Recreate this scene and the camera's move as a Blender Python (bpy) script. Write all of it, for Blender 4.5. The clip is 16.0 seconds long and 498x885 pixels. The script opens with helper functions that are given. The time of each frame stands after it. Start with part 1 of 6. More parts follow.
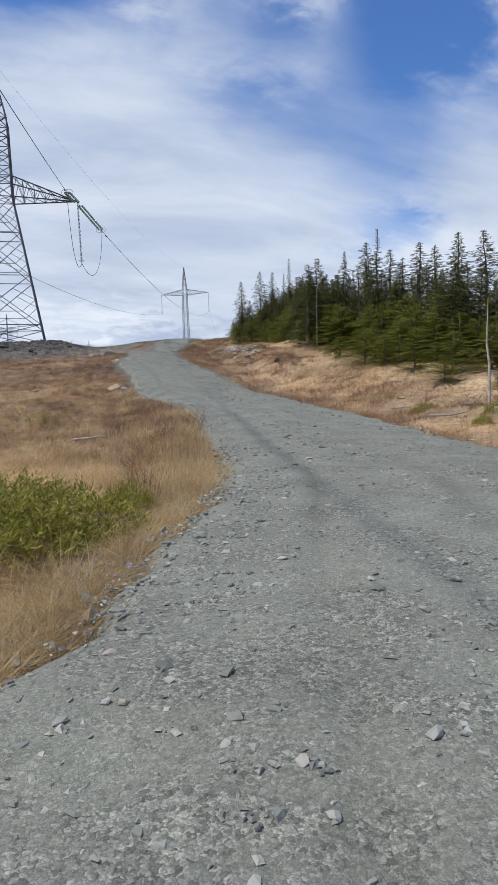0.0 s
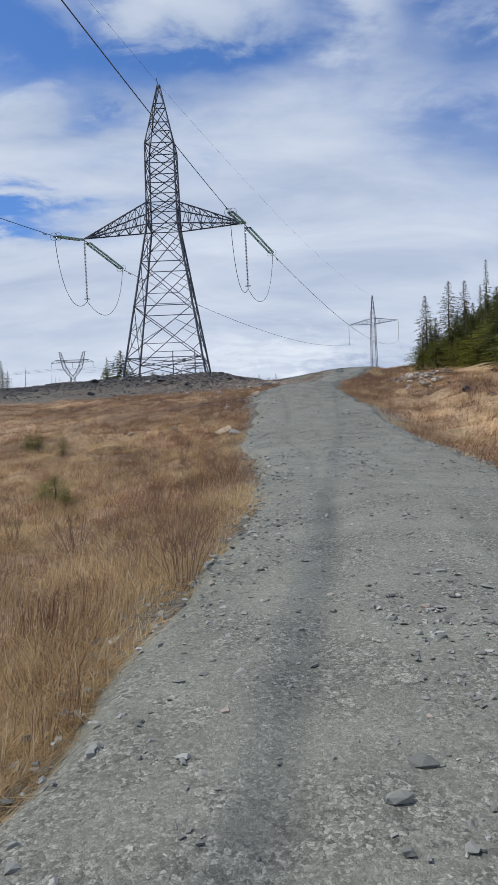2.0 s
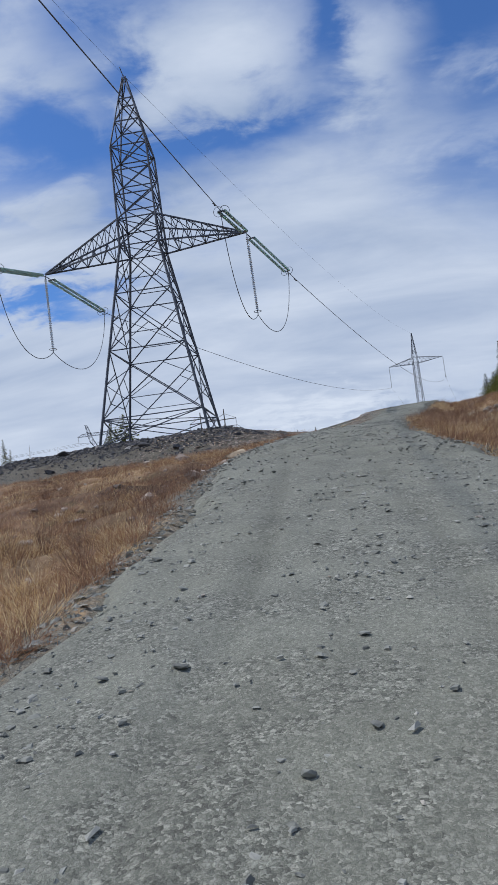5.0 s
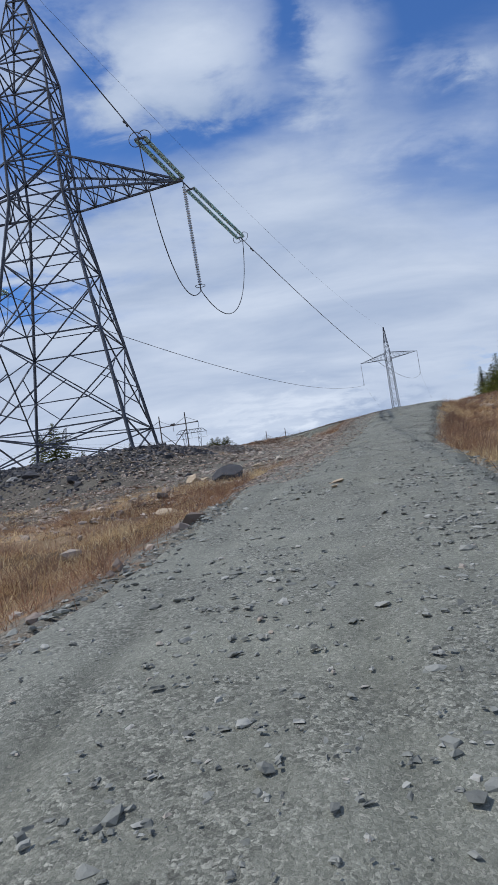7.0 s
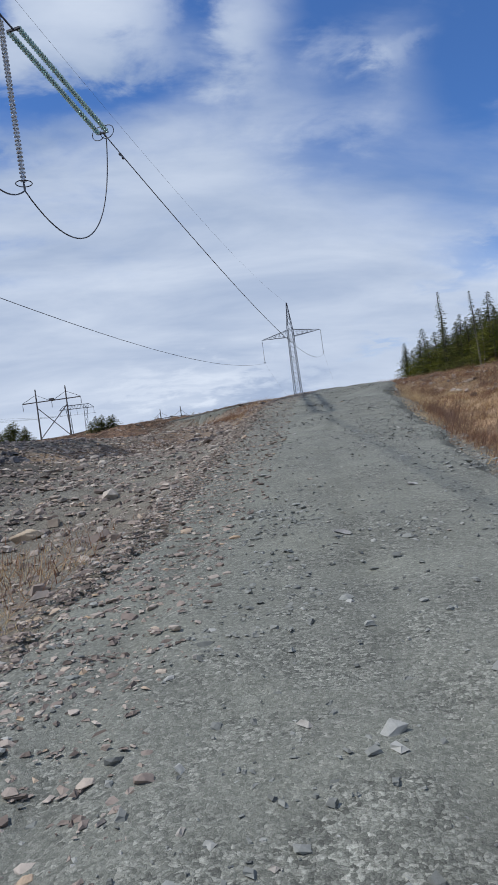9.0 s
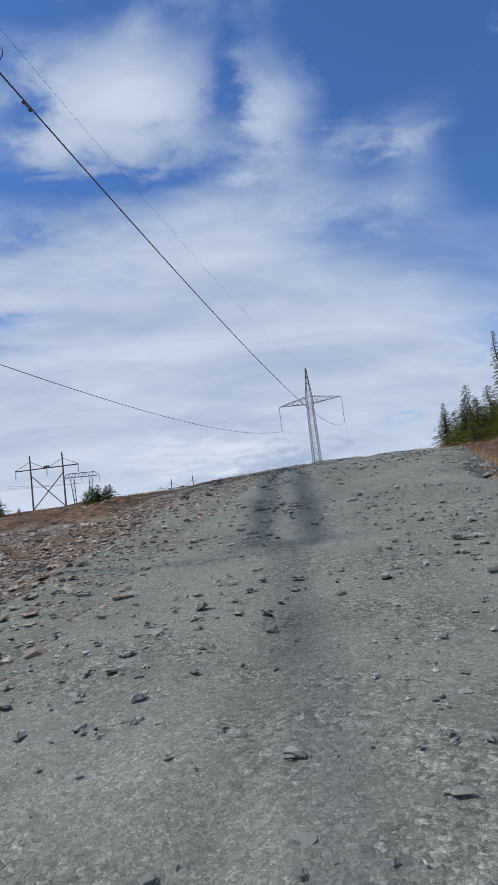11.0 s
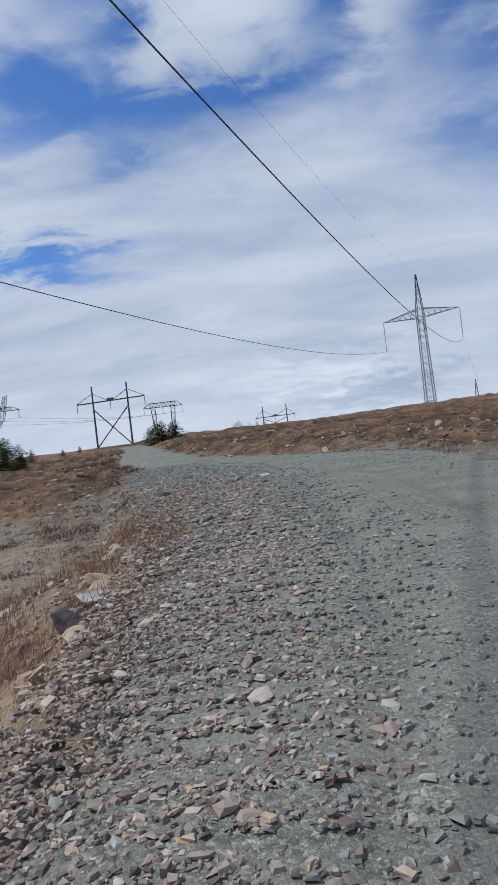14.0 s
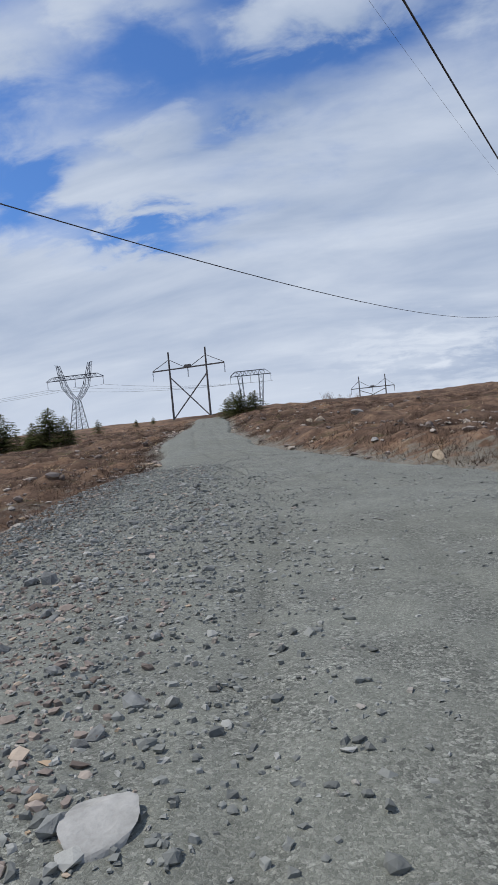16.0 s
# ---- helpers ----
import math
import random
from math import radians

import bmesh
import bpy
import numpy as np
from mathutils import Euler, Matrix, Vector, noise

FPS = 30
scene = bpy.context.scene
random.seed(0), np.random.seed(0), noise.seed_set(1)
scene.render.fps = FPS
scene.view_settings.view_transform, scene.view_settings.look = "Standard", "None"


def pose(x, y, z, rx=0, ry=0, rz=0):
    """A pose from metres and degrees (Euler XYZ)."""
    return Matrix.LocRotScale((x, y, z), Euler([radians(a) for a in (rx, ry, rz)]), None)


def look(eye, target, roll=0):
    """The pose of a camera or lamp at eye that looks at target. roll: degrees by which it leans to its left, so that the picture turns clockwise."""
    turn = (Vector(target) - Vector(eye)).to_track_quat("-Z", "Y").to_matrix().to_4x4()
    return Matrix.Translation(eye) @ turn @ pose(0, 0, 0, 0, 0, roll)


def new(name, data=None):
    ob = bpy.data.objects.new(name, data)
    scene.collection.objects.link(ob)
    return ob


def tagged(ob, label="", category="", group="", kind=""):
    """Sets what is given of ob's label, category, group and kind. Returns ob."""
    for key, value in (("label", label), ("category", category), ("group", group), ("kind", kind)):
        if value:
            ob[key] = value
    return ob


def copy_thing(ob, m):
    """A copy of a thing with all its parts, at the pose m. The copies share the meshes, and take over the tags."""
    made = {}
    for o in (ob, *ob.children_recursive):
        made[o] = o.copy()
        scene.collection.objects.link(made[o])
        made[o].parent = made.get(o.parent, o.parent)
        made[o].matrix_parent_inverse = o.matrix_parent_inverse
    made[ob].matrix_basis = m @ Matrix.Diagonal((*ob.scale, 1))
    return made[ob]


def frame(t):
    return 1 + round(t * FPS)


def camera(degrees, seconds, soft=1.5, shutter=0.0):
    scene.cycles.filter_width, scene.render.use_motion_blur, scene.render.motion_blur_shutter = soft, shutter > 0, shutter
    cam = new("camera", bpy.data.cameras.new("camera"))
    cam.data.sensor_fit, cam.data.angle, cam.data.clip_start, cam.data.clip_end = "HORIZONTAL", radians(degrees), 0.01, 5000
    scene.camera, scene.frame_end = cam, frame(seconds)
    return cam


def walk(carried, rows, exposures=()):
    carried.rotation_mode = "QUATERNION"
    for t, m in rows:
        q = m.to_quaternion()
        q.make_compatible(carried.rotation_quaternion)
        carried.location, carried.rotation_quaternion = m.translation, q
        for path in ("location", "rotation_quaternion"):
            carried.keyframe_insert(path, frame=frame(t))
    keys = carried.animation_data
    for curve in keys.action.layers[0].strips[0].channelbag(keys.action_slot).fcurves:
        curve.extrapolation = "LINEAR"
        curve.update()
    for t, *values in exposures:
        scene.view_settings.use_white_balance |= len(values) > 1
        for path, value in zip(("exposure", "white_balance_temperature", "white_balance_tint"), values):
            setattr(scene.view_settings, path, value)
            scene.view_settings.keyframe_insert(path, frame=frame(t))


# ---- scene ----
cam = camera(41.79, 16.0)
PATH = [
    (0, (2.745, 1.317, -0.825), (2.199, 11.266, -1.677), -1.98),
    (0.5, (3.032, 3.887, -0.710), (1.828, 13.776, -1.575), -4.64),
    (1, (3.185, 6.455, -0.590), (1.020, 16.182, -1.429), -4.15),
    (1.5, (3.221, 9.084, -0.531), (0.437, 18.676, -1.031), -2.03),
    (2, (3.087, 11.937, -0.497), (-0.293, 21.345, -0.756), -2.19),
    (2.5, (2.742, 14.818, -0.481), (-1.243, 23.989, -0.490), -2.39),
    (3, (2.200, 17.777, -0.358), (-2.076, 26.811, -0.036), -3.46),
    (5.5, (-2.677, 34.061, 0.770), (-6.488, 43.272, 1.571), -8.26),
    (6, (-3.681, 37.544, 1.364), (-7.379, 46.789, 2.291), -9.18),
    (6.5, (-4.595, 40.918, 1.961), (-8.226, 50.188, 2.903), -9.54),
    (7, (-5.536, 44.487, 2.336), (-9.080, 53.817, 2.965), -8.70),
    (7.5, (-6.410, 48.493, 3.026), (-9.571, 57.978, 3.223), -8.84),
    (8, (-7.320, 51.826, 3.432), (-10.278, 61.377, 3.575), -9.91),
    (8.5, (-8.057, 55.083, 3.623), (-10.655, 64.740, 3.701), -10.86),
    (9, (-8.763, 58.620, 3.751), (-10.882, 68.393, 3.813), -7.71),
    (11.5, (-9.619, 76.335, 5.420), (-12.034, 85.949, 6.741), -7.26),
    (12, (-9.909, 80.139, 6.302), (-12.526, 89.693, 7.667), -8.71),
    (12.5, (-10.636, 84.200, 6.858), (-13.408, 93.736, 8.036), -9.72),
    (13, (-11.384, 88.167, 7.195), (-14.397, 97.674, 7.929), -8.02),
    (13.5, (-11.952, 91.825, 7.389), (-15.353, 101.224, 7.685), -6.54),
    (14, (-12.548, 95.357, 7.636), (-16.544, 104.523, 7.800), -6.77),
    (14.5, (-13.315, 98.867, 7.844), (-17.914, 107.711, 8.633), -9.19),
    (15, (-14.409, 102.221, 7.971), (-19.341, 110.904, 8.510), -7.25),
    (15.5, (-15.440, 105.066, 8.302), (-20.530, 113.672, 8.503), -5.21),
    (16, (-16.569, 107.674, 8.419), (-21.912, 116.125, 8.270), -5.24),
]
walk(cam, [(t, look(eye, target, roll)) for t, eye, target, roll in PATH], [(0.0, 0.16, 6500, 11), (1.2, 0.12, 6500, 11), (2.6, 0.03, 6450, 11), (6.5, -0.05, 6180, 11), (9.0, -0.03, 6220, 11), (12.5, -0.07, 6280, 11), (16.0, -0.08, 6380, 11)])

# ---- world and light ----
SUN_AZ, SUN_EL = radians(250.5), radians(58)   # azimuth clockwise from +y, elevation
sun_dir = Vector((math.sin(SUN_AZ) * math.cos(SUN_EL), math.cos(SUN_AZ) * math.cos(SUN_EL), math.sin(SUN_EL)))
sun_data = bpy.data.lights.new("sun", "SUN")
sun_data.energy, sun_data.angle, sun_data.color = 3.1, radians(0.8), (1.0, 0.955, 0.88)
sun = new("sun", sun_data)
sun.matrix_world = look((0, 0, 80), Vector((0, 0, 80)) - sun_dir)

world = bpy.data.worlds.new("sky")
scene.world = world
world.use_nodes = True
wn, wl = world.node_tree.nodes, world.node_tree.links
wn.clear()


def wnode(kind, **values):
    n = wn.new(kind)
    for key, value in values.items():
        if key in n.inputs:
            n.inputs[key].default_value = value
    return n


def wmath(op, a, b=None, clamp=False):
    n = wn.new("ShaderNodeMath")
    n.operation, n.use_clamp = op, clamp
    for i, v in enumerate((a, b)):
        if v is None:
            continue
        if isinstance(v, (int, float)):
            n.inputs[i].default_value = v
        else:
            wl.new(v, n.inputs[i])
    return n.outputs[0]


sky = wn.new("ShaderNodeTexSky")
sky.sky_type, sky.sun_disc, sky.sun_elevation, sky.sun_rotation = "NISHITA", False, SUN_EL, SUN_AZ
sky.air_density, sky.dust_density, sky.ozone_density = 1.0, 0.4, 2.5
coords = wn.new("ShaderNodeTexCoord")
split = wn.new("ShaderNodeSeparateXYZ")
wl.new(coords.outputs["Generated"], split.inputs[0])
height = wmath("MAXIMUM", split.outputs[2], 0.0)
lift = wmath("ADD", height, 0.30)
flat = wn.new("ShaderNodeCombineXYZ")
wl.new(wmath("DIVIDE", split.outputs[0], lift), flat.inputs[0])
wl.new(wmath("DIVIDE", split.outputs[1], lift), flat.inputs[1])


def wnoise(scale, detail, rough, offset, stretch, distortion=0.0):
    m = wn.new("ShaderNodeMapping")
    m.vector_type = "TEXTURE"
    m.inputs["Location"].default_value, m.inputs["Scale"].default_value = offset, [1 / q for q in stretch]
    m.inputs["Rotation"].default_value = (0, 0, radians(22))
    wl.new(flat.outputs[0], m.inputs[0])
    n = wnode("ShaderNodeTexNoise", Scale=scale, Detail=detail, Roughness=rough, Distortion=distortion)
    wl.new(m.outputs[0], n.inputs["Vector"])
    return n.outputs["Fac"]


big = wnoise(1.5, 3.0, 0.5, (3.1, 1.7, 0.0), (0.9, 1.1, 1), 0.1)
mid = wnoise(3.2, 6.0, 0.54, (7.3, 4.2, 2.0), (0.68, 1.45, 1), 0.2)
fine = wnoise(8.0, 6.0, 0.58, (1.3, 9.2, 5.0), (0.85, 1.2, 1), 0.3)


azimuth = wmath("MULTIPLY", wmath("ARCTAN2", split.outputs[0], split.outputs[1]), 57.2958)
elevation = wmath("MULTIPLY", wmath("ARCSINE", split.outputs[2]), 57.2958)
warp_a = wmath("ADD", wmath("MULTIPLY", wmath("SUBTRACT", mid, 0.5), 14.0), wmath("MULTIPLY", wmath("SUBTRACT", fine, 0.5), 10.0))
warp_e = wmath("MULTIPLY", wmath("SUBTRACT", fine, 0.5), 9.0)
azimuth, elevation = wmath("ADD", azimuth, warp_a), wmath("ADD", elevation, warp_e)


def sky_mass(az, el, wide, tall):
    """A soft mass in the sky: 1 at its middle, 0 away from it."""
    a = wmath("POWER", wmath("DIVIDE", wmath("ABSOLUTE", wmath("SUBTRACT", azimuth, az)), wide), 2.0)
    e = wmath("POWER", wmath("DIVIDE", wmath("ABSOLUTE", wmath("SUBTRACT", elevation, el)), tall), 2.0)
    return wmath("EXPONENT", wmath("MULTIPLY", wmath("ADD", a, e), -1.0))


# a broken deck that closes towards the horizon
veil = wn.new("ShaderNodeMapRange")
veil.interpolation_type = "SMOOTHSTEP"
veil.inputs["From Min"].default_value, veil.inputs["From Max"].default_value = 9.0, 24.0
veil.inputs["To Min"].default_value, veil.inputs["To Max"].default_value = 1.0, 0.55
wl.new(elevation, veil.inputs["Value"])
amount = wmath("ADD", wmath("MULTIPLY", wmath("SUBTRACT", big, 0.5), 0.25), wmath("MULTIPLY", wmath("SUBTRACT", mid, 0.5), 0.75))
amount = wmath("ADD", amount, wmath("MULTIPLY", wmath("SUBTRACT", fine, 0.5), 0.60))
ragged = wn.new("ShaderNodeMapRange")         # smooth low down, torn higher up
ragged.inputs["From Min"].default_value, ragged.inputs["From Max"].default_value = 14.0, 30.0
ragged.inputs["To Min"].default_value, ragged.inputs["To Max"].default_value = 0.8, 1.45
wl.new(elevation, ragged.inputs["Value"])
amount = wmath("MULTIPLY", amount, ragged.outputs[0])
amount = wmath("ADD", amount, veil.outputs[0])
# clear gaps (minus) and cloud masses (plus): azimuth, elevation, widths, weight
for az, el, wide, tall, weight in ((4, 38, 11, 6, -0.75), (14.5, 27.5, 6, 5.5, -0.70), (-3, 31, 2.6, 2.2, -0.22), (2, 28, 4, 2.5, -0.26), (-3, 22.5, 4.5, 2.2, -0.16), (8.5, 12, 3.6, 3.0, -0.38), (0.5, 7, 3, 1.5, -0.35),
                                   (-13, 35, 1.7, 3, -0.34), (-25, 28.8, 12, 1.4, -0.32), (-38, 27.6, 8, 2.4, -0.17), (-38, 31.5, 5.5, 2.2, -0.16), (-31, 33, 2, 3, -0.22), (-49.5, 20.5, 3.6, 3, -0.50),
                                   (-39, 17.4, 6, 1.4, -0.60), (-30, 25, 2, 1.3, -0.30), (-30, 41, 6, 2.2, -0.30), (-34, 37, 3, 2, -0.25), (8, 20.5, 11, 6, -0.17),
                                   (-22, 35, 6.5, 3.2, 0.42), (-8, 34, 4.5, 3.6, 0.30), (-50, 30.5, 4, 2.6, 0.30), (-43, 33.5, 3, 2, 0.22), (5.5, 29.3, 3.2, 1.0, 0.18), (-37, 25, 4.5, 1.2, 0.26), (-40, 21.3, 6, 1.6, 0.28),
                                   (-14, 21, 13, 5.5, 0.30), (-32, 12, 22, 3, 0.12)):
    amount = wmath("ADD", amount, wmath("MULTIPLY", sky_mass(az, el, wide, tall), weight))
ramp = wn.new("ShaderNodeMapRange")
ramp.interpolation_type = "SMOOTHSTEP"
ramp.inputs["From Min"].default_value, ramp.inputs["From Max"].default_value = 0.20, 0.90
wl.new(amount, ramp.inputs["Value"])
body = wn.new("ShaderNodeMapRange")            # light and shade inside the cloud
body.inputs["From Min"].default_value, body.inputs["From Max"].default_value = 0.28, 0.66
wl.new(wnoise(2.6, 6.0, 0.55, (4.1, 2.2, 8.0), (0.6, 1.5, 1), 0.3), body.inputs["Value"])
cloud = wn.new("ShaderNodeMix")
cloud.data_type, cloud.clamp_factor = "RGBA", False
cloud.inputs["A"].default_value, cloud.inputs["B"].default_value = (0.34, 0.43, 0.595, 1), (0.625, 0.695, 0.805, 1)
low_sky = wmath("POWER", wmath("SUBTRACT", 1.0, height), 9.0)     # clouds run together towards the horizon
bank = wmath("SUBTRACT", wmath("ADD", wmath("MULTIPLY", sky_mass(-17, 6.0, 8, 1.3), 0.5), wmath("MULTIPLY", sky_mass(-22, 34.5, 5, 2.6), 0.35)), wmath("MULTIPLY", sky_mass(-11, 4.2, 7, 1.5), 0.6))   # a bright bank low over the hill, grey beneath
wl.new(wmath("ADD", bank, wmath("ADD", wmath("MULTIPLY", body.outputs[0], wmath("SUBTRACT", 1.0, low_sky)), wmath("MULTIPLY", low_sky, 1.22))), cloud.inputs["Factor"])
blue = wn.new("ShaderNodeMix")
blue.data_type, blue.blend_type = "RGBA", "MULTIPLY"
blue.inputs["Factor"].default_value, blue.inputs["B"].default_value = 1.0, (0.060, 0.090, 0.131, 1)
wl.new(sky.outputs[0], blue.inputs["A"])
mixed = wn.new("ShaderNodeMix")
mixed.data_type = "RGBA"
wl.new(ramp.outputs[0], mixed.inputs["Factor"])
wl.new(blue.outputs["Result"], mixed.inputs["A"])
wl.new(cloud.outputs["Result"], mixed.inputs["B"])
back = wnode("ShaderNodeBackground", Strength=1.0)
wl.new(mixed.outputs["Result"], back.inputs["Color"])
out = wn.new("ShaderNodeOutputWorld")
wl.new(back.outputs[0], out.inputs[0])

# ---- materials ----
def material(name):
    m = bpy.data.materials.new(name)
    m.use_nodes = True
    return m, m.node_tree.nodes, m.node_tree.links, m.node_tree.nodes["Principled BSDF"]


def ramp_of(nodes, stops):
    r = nodes.new("ShaderNodeValToRGB")
    while len(r.color_ramp.elements) < len(stops):
        r.color_ramp.elements.new(0.5)
    for e, (p, c) in zip(r.color_ramp.elements, stops):
        e.position, e.color = p, (*c, 1)
    return r


def noise_of(nodes, links, source, scale, detail=5.0, rough=0.55):
    n = nodes.new("ShaderNodeTexNoise")
    n.inputs["Scale"].default_value, n.inputs["Detail"].default_value, n.inputs["Roughness"].default_value = scale, detail, rough
    links.new(source, n.inputs["Vector"])
    return n.outputs["Fac"]


def mix_of(nodes, links, fac, a, b, blend="MIX"):
    n = nodes.new("ShaderNodeMix")
    n.data_type, n.blend_type = "RGBA", blend
    for socket, v in ((n.inputs["Factor"], fac), (n.inputs["A"], a), (n.inputs["B"], b)):
        if isinstance(v, (int, float)):
            socket.default_value = v
        elif isinstance(v, tuple):
            socket.default_value = (*v, 1)
        else:
            links.new(v, socket)
    return n.outputs["Result"]


def bump_of(nodes, links, bsdf, heights, strength=0.6, distance=0.03):
    b = nodes.new("ShaderNodeBump")
    b.inputs["Strength"].default_value, b.inputs["Distance"].default_value = strength, distance
    links.new(heights, b.inputs["Height"])
    links.new(b.outputs[0], bsdf.inputs["Normal"])


def gravel_colour(nodes, links, source, tint):
    """Packed crushed stone: pale and dark chips, broken in outline, in a grey-green matrix."""
    shake = nodes.new("ShaderNodeTexNoise")
    shake.inputs["Scale"].default_value, shake.inputs["Detail"].default_value = 46.0, 3.0
    links.new(source, shake.inputs["Vector"])
    shift = nodes.new("ShaderNodeVectorMath")
    shift.operation = "MULTIPLY_ADD"
    links.new(shake.outputs["Color"], shift.inputs[0])
    shift.inputs[1].default_value = (0.05, 0.05, 0.05)
    links.new(source, shift.inputs[2])
    big = nodes.new("ShaderNodeTexVoronoi")
    big.inputs["Scale"].default_value = 52.0
    links.new(shift.outputs[0], big.inputs["Vector"])
    rim = nodes.new("ShaderNodeTexVoronoi")
    rim.feature = "DISTANCE_TO_EDGE"
    rim.inputs["Scale"].default_value = 52.0
    links.new(shift.outputs[0], rim.inputs["Vector"])
    bits = nodes.new("ShaderNodeSeparateColor")
    links.new(big.outputs["Color"], bits.inputs[0])
    faces = ramp_of(nodes, [(0.0, (0.122, 0.126, 0.113)), (0.4, (0.222, 0.229, 0.205)), (0.75, (0.292, 0.300, 0.268)), (1.0, (0.385, 0.388, 0.350))])
    links.new(bits.outputs[0], faces.inputs[0])
    gap = ramp_of(nodes, [(0.0, (0.55, 0.55, 0.54)), (0.12, (0.9, 0.9, 0.9)), (0.3, (1.0, 1.0, 1.0))])
    links.new(rim.outputs["Distance"], gap.inputs[0])
    stony = mix_of(nodes, links, 1.0, faces.outputs[0], gap.outputs[0], "MULTIPLY")
    grit = noise_of(nodes, links, source, 70.0, 4.0, 0.6)
    worn = ramp_of(nodes, [(0.35, (0.72, 0.72, 0.72)), (0.65, (1.18, 1.18, 1.18))])
    links.new(grit, worn.inputs[0])
    stony = mix_of(nodes, links, 1.0, stony, worn.outputs[0], "MULTIPLY")
    v = nodes.new("ShaderNodeTexVoronoi")
    v.inputs["Scale"].default_value = 95.0
    links.new(shift.outputs[0], v.inputs["Vector"])
    sep = nodes.new("ShaderNodeSeparateColor")
    links.new(v.outputs["Color"], sep.inputs[0])
    fines = ramp_of(nodes, [(0.0, (0.157, 0.162, 0.142)), (0.55, (0.232, 0.242, 0.211)), (0.9, (0.292, 0.300, 0.263)), (1.0, (0.410, 0.408, 0.365))])
    links.new(sep.outputs[1], fines.inputs[0])
    patch = noise_of(nodes, links, source, 1.6, 9.0, 0.72)
    sharp = nodes.new("ShaderNodeMapRange")
    sharp.inputs["From Min"].default_value, sharp.inputs["From Max"].default_value = 0.42, 0.54
    links.new(patch, sharp.inputs["Value"])
    colour = mix_of(nodes, links, sharp.outputs[0], fines.outputs[0], stony)
    dust = ramp_of(nodes, [(0.34, (0.78, 0.78, 0.77)), (0.5, (1.0, 1.0, 0.98)), (0.68, (1.25, 1.25, 1.22))])
    links.new(noise_of(nodes, links, source, 3.2, 10.0, 0.74), dust.inputs[0])
    colour = mix_of(nodes, links, 1.0, colour, dust.outputs[0], "MULTIPLY")
    large = noise_of(nodes, links, source, 0.22, 4.0, 0.5)
    colour = mix_of(nodes, links, large, colour, mix_of(nodes, links, 1.0, colour, tint, "MULTIPLY"))
    rise = nodes.new("ShaderNodeMath")
    rise.operation = "MULTIPLY_ADD"
    links.new(rim.outputs["Distance"], rise.inputs[0])
    rise.inputs[1].default_value = 1.2
    links.new(noise_of(nodes, links, source, 42.0, 3.0, 0.55), rise.inputs[2])
    return colour, rise.outputs[0], sharp.outputs[0]


def geometry_position(nodes):
    return nodes.new("ShaderNodeNewGeometry").outputs["Position"]


def make_gravel():
    m, n, l, b = material("crushed_gravel")
    p = geometry_position(n)
    colour, h, _ = gravel_colour(n, l, p, (0.82, 0.80, 0.74))
    worn = n.new("ShaderNodeAttribute")
    worn.attribute_name = "worn"
    colour = mix_of(n, l, worn.outputs["Fac"], colour, mix_of(n, l, 1.0, colour, (0.78, 0.78, 0.77), "MULTIPLY"))
    l.new(colour, b.inputs["Base Color"])
    b.inputs["Roughness"].default_value, b.inputs["Specular IOR Level"].default_value = 0.92, 0.25
    bump_of(n, l, b, h, 0.5, 0.014)
    return m


